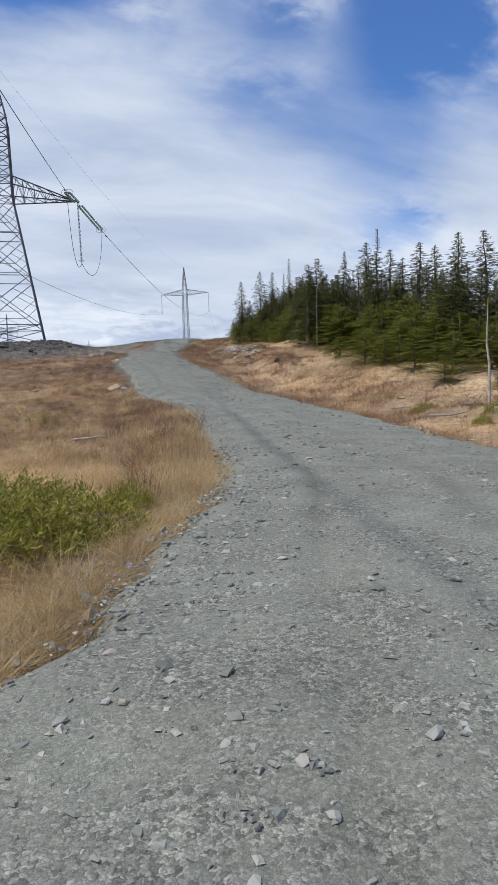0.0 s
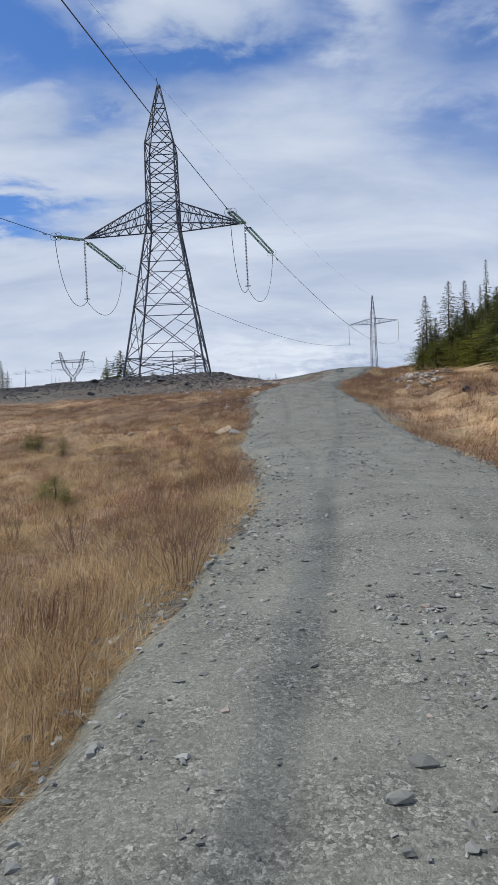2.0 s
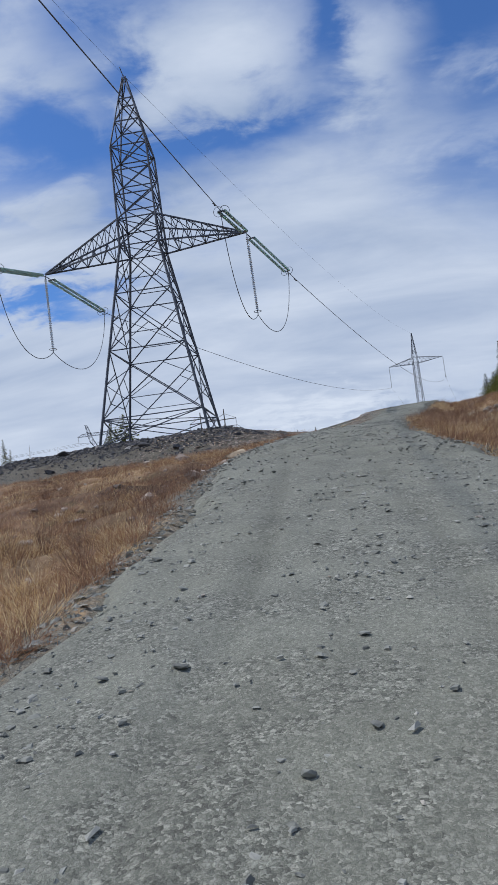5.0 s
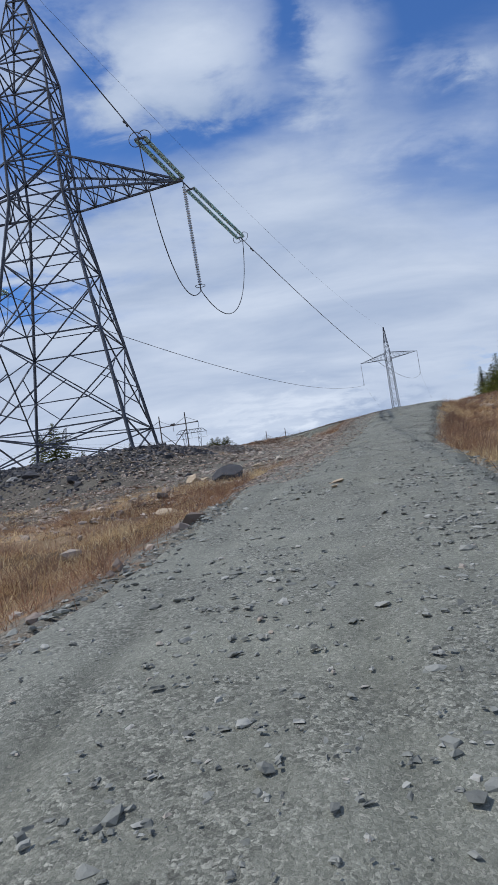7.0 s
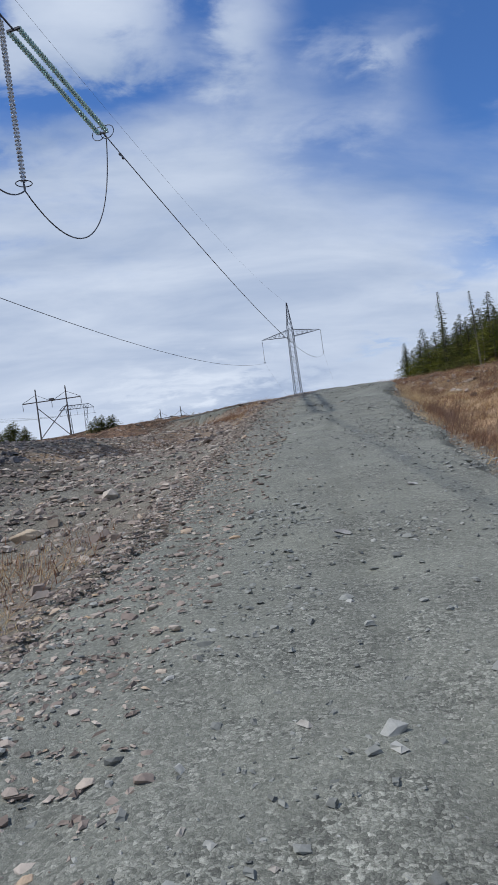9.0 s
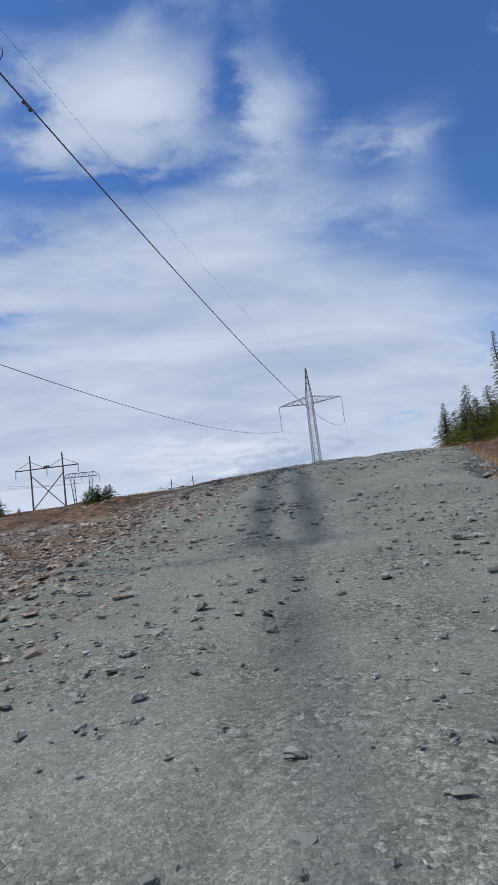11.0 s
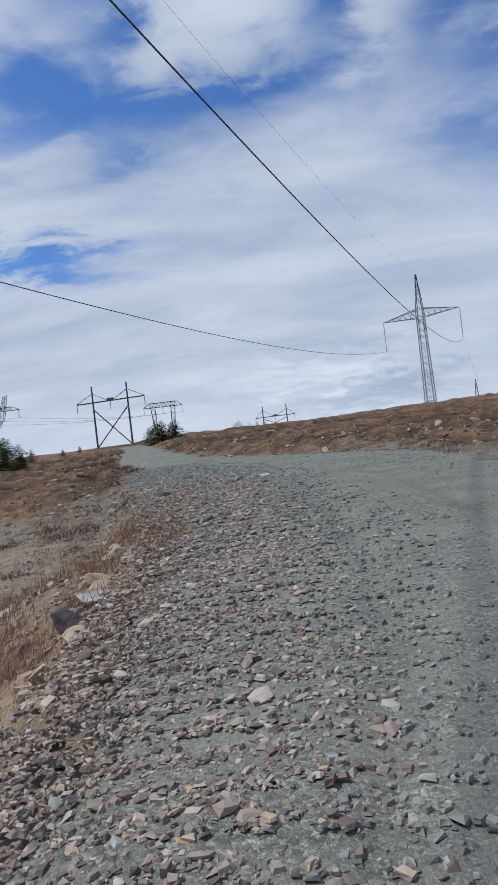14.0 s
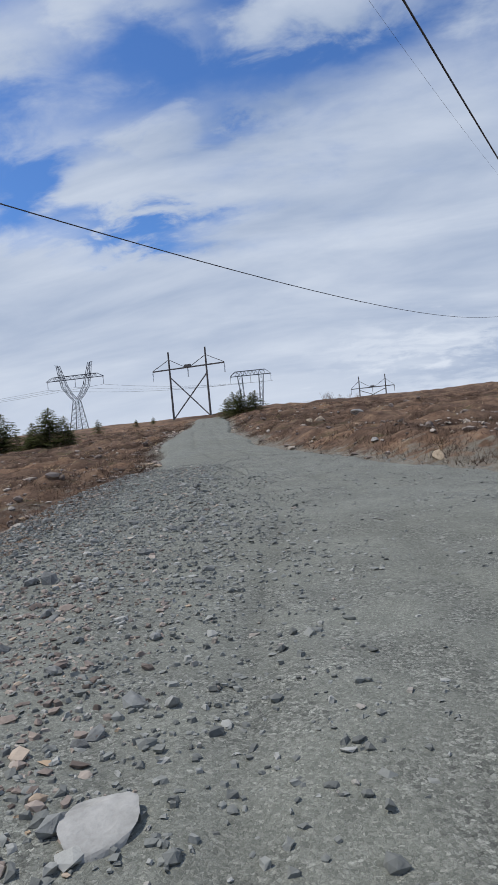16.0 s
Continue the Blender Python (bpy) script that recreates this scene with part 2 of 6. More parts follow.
def make_ground():
    """Straw thatch, heath and rubble soil, mixed by the painted zones of the sheet."""
    m, n, l, b = material("heath_ground")
    p = geometry_position(n)
    zone = n.new("ShaderNodeAttribute")
    zone.attribute_name = "zone"
    sep = n.new("ShaderNodeSeparateColor")
    l.new(zone.outputs["Color"], sep.inputs[0])
    straw = ramp_of(n, [(0.25, (0.15, 0.100, 0.060)), (0.42, (0.37, 0.265, 0.16)), (0.58, (0.59, 0.45, 0.28)), (0.75, (0.74, 0.60, 0.41))])
    l.new(noise_of(n, l, p, 5.5, 8.0, 0.7), straw.inputs[0])
    heath = ramp_of(n, [(0.3, (0.050, 0.033, 0.024)), (0.46, (0.122, 0.079, 0.054)), (0.60, (0.215, 0.145, 0.096)), (0.72, (0.38, 0.285, 0.185))])
    l.new(noise_of(n, l, p, 1.4, 12.0, 0.76), heath.inputs[0])
    colour = mix_of(n, l, sep.outputs[1], straw.outputs[0], heath.outputs[0])
    swathe = ramp_of(n, [(0.38, (0.55, 0.50, 0.48)), (0.5, (0.95, 0.92, 0.90)), (0.62, (1.35, 1.25, 1.15))])
    l.new(noise_of(n, l, p, 0.16, 5.0, 0.6), swathe.inputs[0])
    colour = mix_of(n, l, 1.0, colour, swathe.outputs[0], "MULTIPLY")
    moss = noise_of(n, l, p, 0.9, 6.0, 0.65)
    green = n.new("ShaderNodeMapRange")
    green.inputs["From Min"].default_value, green.inputs["From Max"].default_value = 0.56, 0.72
    green.inputs["To Max"].default_value = 0.5
    l.new(moss, green.inputs["Value"])
    colour = mix_of(n, l, green.outputs[0], colour, (0.095, 0.105, 0.04))
    gcol, gh, _ = gravel_colour(n, l, p, (1.02, 0.80, 0.66))
    edge = n.new("ShaderNodeMath")
    edge.operation = "ADD"
    jag = n.new("ShaderNodeMath")
    jag.operation = "MULTIPLY_ADD"
    l.new(noise_of(n, l, p, 2.2, 7.0, 0.7), jag.inputs[0])
    jag.inputs[1].default_value, jag.inputs[2].default_value = 1.5, -0.75
    l.new(sep.outputs[0], edge.inputs[0])
    l.new(jag.outputs[0], edge.inputs[1])
    clip = n.new("ShaderNodeMapRange")
    clip.inputs["From Min"].default_value, clip.inputs["From Max"].default_value = 0.38, 0.62
    l.new(edge.outputs[0], clip.inputs["Value"])
    colour = mix_of(n, l, clip.outputs[0], colour, gcol)
    soil = ramp_of(n, [(0.3, (0.13, 0.094, 0.068)), (0.47, (0.28, 0.21, 0.152)), (0.6, (0.42, 0.325, 0.24)), (0.75, (0.53, 0.435, 0.34))])
    l.new(noise_of(n, l, p, 2.6, 11.0, 0.74), soil.inputs[0])
    colour = mix_of(n, l, zone.outputs["Alpha"], colour, soil.outputs[0])
    dark = mix_of(n, l, 1.0, gcol, (0.44, 0.44, 0.47), "MULTIPLY")
    colour = mix_of(n, l, sep.outputs[2], colour, dark)
    l.new(colour, b.inputs["Base Color"])
    b.inputs["Roughness"].default_value, b.inputs["Specular IOR Level"].default_value = 0.95, 0.2
    hs = n.new("ShaderNodeMath")
    hs.operation = "ADD"
    l.new(noise_of(n, l, p, 14.0, 8.0, 0.7), hs.inputs[0])
    l.new(gh, hs.inputs[1])
    bump_of(n, l, b, hs.outputs[0], 0.6, 0.03)
    return m


def make_island(name, stops, rough=0.9, grain=30.0, grain_amount=0.35, bump=0.0, spec=0.25, translucent=0.0, drift=0.0):
    """A material whose joined pieces each take their own shade."""
    m, n, l, b = material(name)
    g = n.new("ShaderNodeNewGeometry")
    r = ramp_of(n, stops)
    l.new(g.outputs["Random Per Island"], r.inputs[0])
    f = noise_of(n, l, g.outputs["Position"], grain, 5.0, 0.6)
    dark = mix_of(n, l, 1.0, r.outputs[0], (1 - grain_amount,) * 3, "MULTIPLY")
    colour = mix_of(n, l, f, dark, r.outputs[0])
    if drift:                                  # darker and paler stands, a few metres across
        stand = ramp_of(n, [(0.36, (1 - drift, (1 - drift) * 0.94, (1 - drift) * 0.9)), (0.62, (1.0, 1.0, 1.0))])
        l.new(noise_of(n, l, g.outputs["Position"], 0.75, 6.0, 0.65), stand.inputs[0])
        colour = mix_of(n, l, 1.0, colour, stand.outputs[0], "MULTIPLY")
    l.new(colour, b.inputs["Base Color"])
    b.inputs["Roughness"].default_value, b.inputs["Specular IOR Level"].default_value = rough, spec
    if bump:
        bump_of(n, l, b, f, bump, 0.03)
    if translucent:
        t = n.new("ShaderNodeBsdfTranslucent")
        l.new(colour, t.inputs["Color"])
        mx = n.new("ShaderNodeMixShader")
        mx.inputs[0].default_value = translucent
        l.new(b.outputs[0], mx.inputs[1])
        l.new(t.outputs[0], mx.inputs[2])
        l.new(mx.outputs[0], n["Material Output"].inputs[0])
    return m


def make_plain(name, low, high, rough=0.6, metal=0.0, scale=3.0, bump=0.0, stretch=(1, 1, 1), spec=0.5):
    """One surface with streaks and grain at two scales."""
    m, n, l, b = material(name)
    mp = n.new("ShaderNodeMapping")
    mp.inputs["Scale"].default_value = stretch
    l.new(geometry_position(n), mp.inputs[0])
    a = noise_of(n, l, mp.outputs[0], scale, 6.0, 0.6)
    c = noise_of(n, l, mp.outputs[0], scale * 9, 4.0, 0.6)
    s = n.new("ShaderNodeMath")
    s.operation = "MULTIPLY_ADD"
    l.new(c, s.inputs[0])
    s.inputs[1].default_value = 0.4
    l.new(a, s.inputs[2])
    r = ramp_of(n, [(0.45, low), (0.95, high)])
    l.new(s.outputs[0], r.inputs[0])
    l.new(r.outputs[0], b.inputs["Base Color"])
    b.inputs["Roughness"].default_value, b.inputs["Metallic"].default_value = rough, metal
    b.inputs["Specular IOR Level"].default_value = spec
    if bump:
        bump_of(n, l, b, s.outputs[0], bump, 0.02)
    return m


GRAVEL = make_gravel()
GROUND = make_ground()
STONE = make_island("grey_stone", [(0.0, (0.165, 0.170, 0.155)), (0.45, (0.265, 0.272, 0.245)), (0.8, (0.355, 0.36, 0.325)), (0.95, (0.48, 0.475, 0.43)), (1.0, (0.38, 0.32, 0.26))], grain=40.0, bump=0.3)
RUBBLE = make_island("pinkish_rubble", [(0.0, (0.15, 0.118, 0.098)), (0.35, (0.29, 0.235, 0.196)), (0.7, (0.425, 0.352, 0.293)), (0.92, (0.58, 0.51, 0.43)), (1.0, (0.52, 0.38, 0.25))], grain=22.0, bump=0.4)
DARKROCK = make_island("dark_blasted_rock", [(0.0, (0.055, 0.056, 0.062)), (0.5, (0.11, 0.11, 0.118)), (0.85, (0.19, 0.185, 0.185)), (1.0, (0.30, 0.27, 0.24))], grain=14.0, bump=0.4)
DRYROCK = make_plain("pale_dry_rock", (0.27, 0.265, 0.24), (0.50, 0.485, 0.445), rough=0.9, scale=4.0, bump=0.6, spec=0.2)
TANROCK = make_plain("tan_weathered_rock", (0.24, 0.185, 0.13), (0.56, 0.46, 0.33), rough=0.9, scale=4.0, bump=0.6, spec=0.2)
GREYROCK = make_plain("grey_lichen_rock", (0.14, 0.14, 0.14), (0.50, 0.48, 0.44), rough=0.92, scale=4.0, bump=0.7, spec=0.2)
STRAW = make_island("dead_grass", [(0.0, (0.47, 0.31, 0.15)), (0.35, (0.72, 0.525, 0.275)), (0.7, (0.86, 0.675, 0.395)), (1.0, (0.92, 0.80, 0.55))], grain=12.0, grain_amount=0.2, translucent=0.55, drift=0.35)
RUSSET = make_island("brown_heath", [(0.0, (0.20, 0.10, 0.063)), (0.45, (0.40, 0.225, 0.14)), (0.8, (0.54, 0.335, 0.21)), (1.0, (0.64, 0.47, 0.30))], grain=12.0, grain_amount=0.38, translucent=0.42, drift=0.42)
TWIG = make_island("reddish_twigs", [(0.0, (0.13, 0.075, 0.055)), (0.6, (0.25, 0.155, 0.11)), (1.0, (0.36, 0.25, 0.19))], grain=20.0)
NEEDLE = make_island("dark_spruce_needles", [(0.0, (0.068, 0.088, 0.034)), (0.5, (0.145, 0.168, 0.060)), (0.85, (0.22, 0.23, 0.082)), (1.0, (0.30, 0.24, 0.13))], grain=6.0, grain_amount=0.5, rough=0.7, translucent=0.42)
FIR = make_island("green_fir_needles", [(0.0, (0.13, 0.155, 0.034)), (0.5, (0.265, 0.29, 0.057)), (0.85, (0.39, 0.39, 0.08)), (1.0, (0.47, 0.40, 0.14))], grain=6.0, grain_amount=0.45, rough=0.7, translucent=0.45)
BARK = make_plain("grey_bark", (0.09, 0.075, 0.065), (0.30, 0.27, 0.24), rough=0.95, scale=6.0, bump=0.6, stretch=(1, 1, 0.25), spec=0.15)
STEEL = make_plain("galvanised_steel", (0.038, 0.045, 0.060), (0.095, 0.110, 0.142), rough=0.6, metal=0.35, scale=0.8)
GLASS = make_plain("green_insulator_glass", (0.25, 0.40, 0.37), (0.52, 0.68, 0.64), rough=0.12, scale=5.0)
GLASS.node_tree.nodes["Principled BSDF"].inputs["Transmission Weight"].default_value = 0.45
PORCELAIN = make_plain("grey_insulator_glass", (0.50, 0.55, 0.60), (0.78, 0.83, 0.88), rough=0.15, scale=5.0)
PORCELAIN.node_tree.nodes["Principled BSDF"].inputs["Transmission Weight"].default_value = 0.5
CABLE = make_plain("weathered_cable", (0.045, 0.05, 0.06), (0.10, 0.11, 0.13), rough=0.6, metal=0.4, scale=2.0)
POLE = make_plain("weathered_pole_wood", (0.06, 0.055, 0.055), (0.17, 0.16, 0.155), rough=0.9, scale=2.0, stretch=(1, 1, 0.2))
DRIFT = make_plain("bleached_dead_wood", (0.22, 0.19, 0.155), (0.50, 0.455, 0.39), rough=0.9, scale=5.0, bump=0.4, spec=0.2)
JUNIPER = make_island("juniper_needles", [(0.0, (0.15, 0.155, 0.03)), (0.45, (0.31, 0.30, 0.05)), (0.8, (0.46, 0.42, 0.085)), (1.0, (0.58, 0.47, 0.19))], grain=9.0, grain_amount=0.4, rough=0.75, translucent=0.35)


def make_rock(name, stops):
    """Single rocks that each take their own shade."""
    m, n, l, b = material(name)
    info = n.new("ShaderNodeObjectInfo")
    p = geometry_position(n)
    r = ramp_of(n, stops)
    l.new(info.outputs["Random"], r.inputs[0])
    f = noise_of(n, l, p, 9.0, 8.0, 0.68)
    shade = ramp_of(n, [(0.3, (0.62, 0.60, 0.58)), (0.7, (1.15, 1.14, 1.12))])
    l.new(f, shade.inputs[0])
    l.new(mix_of(n, l, 1.0, r.outputs[0], shade.outputs[0], "MULTIPLY"), b.inputs["Base Color"])
    b.inputs["Roughness"].default_value, b.inputs["Specular IOR Level"].default_value = 0.9, 0.25
    bump_of(n, l, b, f, 0.6, 0.05)
    return m


PALEROCK = make_rock("pale_broken_rock", [(0.0, (0.20, 0.175, 0.155)), (0.5, (0.36, 0.32, 0.28)), (1.0, (0.52, 0.47, 0.40))])
BANKROCK = make_rock("grey_broken_rock", [(0.0, (0.16, 0.165, 0.16)), (0.6, (0.27, 0.28, 0.268)), (1.0, (0.42, 0.42, 0.39))])
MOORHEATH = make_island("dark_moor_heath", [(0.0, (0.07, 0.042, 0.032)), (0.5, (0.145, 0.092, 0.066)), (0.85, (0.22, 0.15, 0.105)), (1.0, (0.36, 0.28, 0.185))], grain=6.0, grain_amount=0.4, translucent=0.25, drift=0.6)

# ---- the lie of the land ----
rng = np.random.default_rng(7)


def eased(xs, vs):
    """A smooth curve through stations."""
    t = np.arange(-400.0, 1200.0, 0.5)
    v = np.interp(t, xs, vs)
    k = np.hanning(15)
    k /= k.sum()
    v = np.convolve(np.pad(v, 7, mode="edge"), k, mode="valid")
    return lambda q: np.interp(q, t, v)


ROAD_Y = [-60, 0, 10, 16, 20.4, 26, 30.5, 38, 46.5, 52, 62, 73.5, 83, 88, 95, 99, 104, 110, 118, 122, 128, 134, 140, 149, 165, 180, 192]
ROAD_X = [3.0, 3.9, 4.4, 3.3, 2.25, 0.55, -1.2, -3.3, -6.4, -7.3, -9.1, -10.2, -10.95, -10.55, -11.5, -12.35, -14.3, -17.2, -21.6, -25.3, -30, -35.3, -40.2, -47, -57.5, -68, -77]
ROAD_W = [2.8, 2.8, 2.3, 2.2, 1.9, 2.15, 2.3, 2.4, 2.1, 1.9, 2.0, 2.1, 2.35, 2.05, 2.1, 2.45, 2.75, 3.6, 4.4, 4.0, 2.6, 2.4, 2.6, 2.2, 2.0, 2.0, 2.0]
road_x, road_w = eased(ROAD_Y, ROAD_X), eased(ROAD_Y, ROAD_W)
road_z = eased([-200, -40, 1.3, 14.8, 22, 29.6, 34, 41, 48.5, 55, 64, 70, 76, 80, 84, 88, 92, 98.9, 107.7, 120, 135, 150, 170, 187, 200, 230, 262, 300, 400, 800],
               [-9, -4, -2.25, -1.9, -1.45, -1.0, -0.6, 0.5, 1.55, 2.2, 2.8, 3.4, 4.1, 4.75, 5.4, 5.8, 6.05, 6.42, 7.0, 7.2, 7.75, 8.7, 9.9, 10.9, 11.9, 13.2, 14.7, 15.0, 14.0, 3.0])
land_z = eased([-200, -40, 1.3, 14.8, 22, 29.6, 34, 41, 48.5, 55, 64, 70, 76, 84, 92, 99, 107.7, 120, 135, 150, 170, 187, 200, 230, 262, 300, 340, 450, 800],
               [-9, -4.3, -2.5, -2.15, -1.75, -1.35, -0.95, 0.25, 1.3, 1.95, 2.6, 3.1, 3.7, 4.6, 5.6, 6.15, 6.8, 7.1, 7.7, 8.6, 9.7, 10.8, 11.8, 13.1, 14.6, 14.9, 12.0, -1.5, -10])
cy = np.arange(-60.0, 192.0, 0.25)
CL = np.stack([road_x(cy), cy], 1)                         # the road's middle line
CT = np.gradient(CL, axis=0)
CT /= np.linalg.norm(CT, axis=1, keepdims=True)
CW, CZ = road_w(cy), road_z(cy)


def from_road(x, y):
    """How far right of the road's middle, and the nearest station on it."""
    x, y = np.asarray(x, float).ravel(), np.asarray(y, float).ravel()
    side, near = np.empty(len(x)), np.empty(len(x), int)
    for a in range(0, len(x), 20000):
        p = np.stack([x[a:a + 20000], y[a:a + 20000]], 1)
        coarse = ((p[:, None] - CL[None, ::8]) ** 2).sum(2).argmin(1) * 8
        idx = np.clip(coarse[:, None] + np.arange(-8, 9)[None], 0, len(CL) - 1)
        dd = ((p[:, None] - CL[idx]) ** 2).sum(2)
        k = idx[np.arange(len(p)), dd.argmin(1)]
        off = p - CL[k]
        side[a:a + 20000] = np.sign(off[:, 0] * CT[k, 1] - off[:, 1] * CT[k, 0]) * np.sqrt(dd.min(1))
        near[a:a + 20000] = k
    return side, near


def step(a, b, v):
    t = np.clip((v - a) / (b - a), 0, 1)
    return t * t * (3 - 2 * t)


WAVES = [(rng.uniform(0, 6.28), rng.uniform(0, 6.28), f, a) for f, a in ((0.11, 0.30), (0.19, 0.22), (0.33, 0.14), (0.61, 0.09), (1.1, 0.055), (1.9, 0.035), (3.3, 0.02))]


def rolling(x, y):
    """Hummocks at several sizes."""
    z = 0.0
    for i, (a, b, f, h) in enumerate(WAVES):
        c, s = math.cos(a), math.sin(a)
        z = z + h * np.sin(f * (c * x + s * y) + b + 1.7 * np.sin(0.6 * f * (s * x - c * y) + a)) * np.cos(0.8 * f * (c * y - s * x) + 2 * b)
    return z


def tussocks(x, y):
    """Knee-high humps and holes of the heath, a metre or two apart."""
    a = np.sin(2.1 * x + 1.3 * np.sin(1.1 * y + 0.4)) * np.sin(1.9 * y + 1.2 * np.sin(1.3 * x + 1.9))
    b = np.sin(3.7 * (0.8 * x + 0.6 * y) + 1.1 * np.sin(2.3 * y)) * np.sin(3.3 * (0.6 * x - 0.8 * y) + 1.4 * np.sin(1.7 * x))
    c = np.sin(0.83 * x - 0.41 * y + 1.5 * np.sin(0.5 * y)) * np.cos(0.67 * y + 1.1 * np.sin(0.6 * x))
    return 0.10 * a + 0.05 * b + 0.11 * c


def pad_amount(x, y):
    """1 on the tower's gravel pad, 0 off its toe."""
    rim = 75.5 - 0.13 * (x + 31) * (x < -31) + 0.8 * np.sin(x * 0.35)
    return step(0, 1, (y - rim + 9.5) / 9.5) * step(-17.5, -23.5, x) * step(-120, -75, x) * step(124, 108, y)


def height_at(x, y):
    """The ground's height, with the road's bed pressed into it."""
    x, y = np.asarray(x, float).ravel(), np.asarray(y, float).ravel()
    side, k = from_road(x, y)
    d, w, yy = np.abs(side), CW[k], CL[k, 1]
    z = land_z(y)
    left, right = step(0, -4, side + w * 0), step(0, 4, side)
    near_part = step(112, 100, y)
    # right: a ditch beside the road, then the bank that carries the woods
    bank = step(2.5, 10, d - w) * (0.75 + 0.012 * np.clip(d - 10, 0, 60)) * (0.8 + 0.3 * step(30, 60, y)) * near_part
    z = z + (side > 0) * (bank - 0.35 * np.exp(-((d - w - 2.2) / 1.6) ** 2) * near_part)
    z = z + (side > 0) * step(112, 130, y) * (0.020 * np.clip(x + 25, 0, 60) * step(120, 190, y))
    z = z + (side > 0) * 0.55 * step(0.3, 2.8, d - w) * step(118, 127, y) * step(30, 12, d)
    # left: a hollow between the tower's pad and the road, and the moor falling away
    z = z - 1.0 * np.exp(-((x + 21) / 5.5) ** 2 - ((y - 88) / 9) ** 2)
    z = z - 0.35 * np.exp(-((x + 9) / 6) ** 2 - ((y - 24) / 9) ** 2)
    z = z - (side < 0) * 0.5 * np.exp(-((d - w - 4.5) / 2.5) ** 2) * step(82, 90, y) * step(112, 104, y)
    amount = pad_amount(x, y)
    z = z * (1 - amount) + 5.15 * amount
    rough = rolling(x, y)
    quiet = 1 - 0.8 * amount * (y > 76)
    z = z + rough * step(0.2, 7, d - w) * quiet * 0.75
    z = z + tussocks(x, y) * step(0.3, 2.2, d - w) * (1 - 0.7 * amount) * (1 + 0.8 * step(112, 124, y) * step(260, 200, y))
    # the road's bed
    bed = CZ[k] - 0.08 - 0.28 * step(1.12, 0.85, d / w)
    blend = step(-0.2, np.where(side < 0, 2.0, 1.6), d - w)
    z = bed * (1 - blend) + z * blend
    return z


def grid_axis(lo, hi, near_lo, near_hi, fine, grow=1.12):
    a = list(np.arange(near_lo, near_hi + 1e-6, fine))
    s = fine
    while a[-1] < hi:
        s *= grow
        a.append(a[-1] + s)
    s = fine
    while a[0] > lo:
        s *= grow
        a.insert(0, a[0] - s)
    return np.array(a)


def mesh_from(name, verts, faces, mat, smooth=False):
    """A mesh from arrays; faces all with the same number of corners."""
    me = bpy.data.meshes.new(name)
    faces = np.asarray(faces, np.int32)
    me.vertices.add(len(verts))
    me.vertices.foreach_set("co", np.asarray(verts, np.float32).ravel())
    n, c = faces.shape
    me.loops.add(n * c)
    me.loops.foreach_set("vertex_index", faces.ravel())
    me.polygons.add(n)
    me.polygons.foreach_set("loop_start", np.arange(0, n * c, c, dtype=np.int32))
    me.polygons.foreach_set("use_smooth", np.full(n, smooth))
    me.update(calc_edges=True)
    me.materials.append(mat)
    return me


def grid_faces(nx, ny):
    i = np.arange(nx - 1)[None] + nx * np.arange(ny - 1)[:, None]
    return np.stack([i, i + 1, i + nx + 1, i + nx], -1).reshape(-1, 4)


gx = grid_axis(-2500, 2500, -54, 27, 0.40, 1.13)
gy = grid_axis(-1500, 3500, -4, 180, 0.40, 1.13)
GX, GY = np.meshgrid(gx, gy)
GZ = height_at(GX, GY)
ground_mesh = mesh_from("ground", np.stack([GX.ravel(), GY.ravel(), GZ], 1), grid_faces(len(gx), len(gy)), GROUND, True)
side, k = from_road(GX, GY)
fx, fy = GX.ravel(), GY.ravel()
dd = np.abs(side) - CW[k]
pad = pad_amount(fx, fy)
shoulder = step(2.4, -0.2, dd) * 0.75
left_scree = (side < 0) * step(56, 66, fy) * step(128, 116, fy) * np.where(fy > 107, step(5.5, 2.5, dd), step(12, 3, dd)) * (1 - 0.3 * step(86, 92, fy))
junction = (side > 0) * step(100, 108, fy) * step(132, 124, fy) * step(5, 1, dd) * 0.6
right_rocks = (side > 0) * step(1.5, 3, dd) * step(8, 6, dd) * step(52, 56, fy) * step(72, 66, fy) * 0.55
strip = step(0.0, 0.8, pad) * step(1, 0.92, pad)
zone = np.zeros((len(fx), 4), np.float32)
low_scree = step(-15, -20, fx) * step(56, 66, fy) * step(80, 76, fy) * step(-120, -90, fx) * 0.85
zone[:, 0] = np.clip(np.maximum.reduce([shoulder, low_scree, left_scree * 0.85, junction, right_rocks, pad * 0.9]), 0, 1)
mosaic = 0.5 + 0.5 * np.sin(0.42 * fx + 0.31 * fy + 1.7 * np.sin(0.23 * fy)) * np.cos(0.38 * fy - 0.2 * fx + 1.3 * np.sin(0.3 * fx))
zone[:, 1] = np.clip(step(12, 20, fy) * 0.75 * mosaic + step(28, 48, fy) * 0.4 + step(84, 112, fy) * 0.45, 0, 1) * (1 - 0.45 * (side > 0) * step(100, 60, fy))
zone[:, 2] = np.clip(pad * step(0.15, 0.5, pad) * 0.9, 0, 1) * step(-19, -25, fx) * step(104, 92, fy) + low_scree * 0.8
zone[:, 3] = (side < 0) * step(82, 88, fy) * step(117, 108, fy) * step(8, 4, dd) * (0.35 + 0.65 * mosaic)
attr = ground_mesh.attributes.new("zone", "FLOAT_COLOR", "POINT")
attr.data.foreach_set("color", zone.ravel())
ground = tagged(new("ground", ground_mesh), "tussocky brown heath and dead grass moorland", "ground", kind="structure")


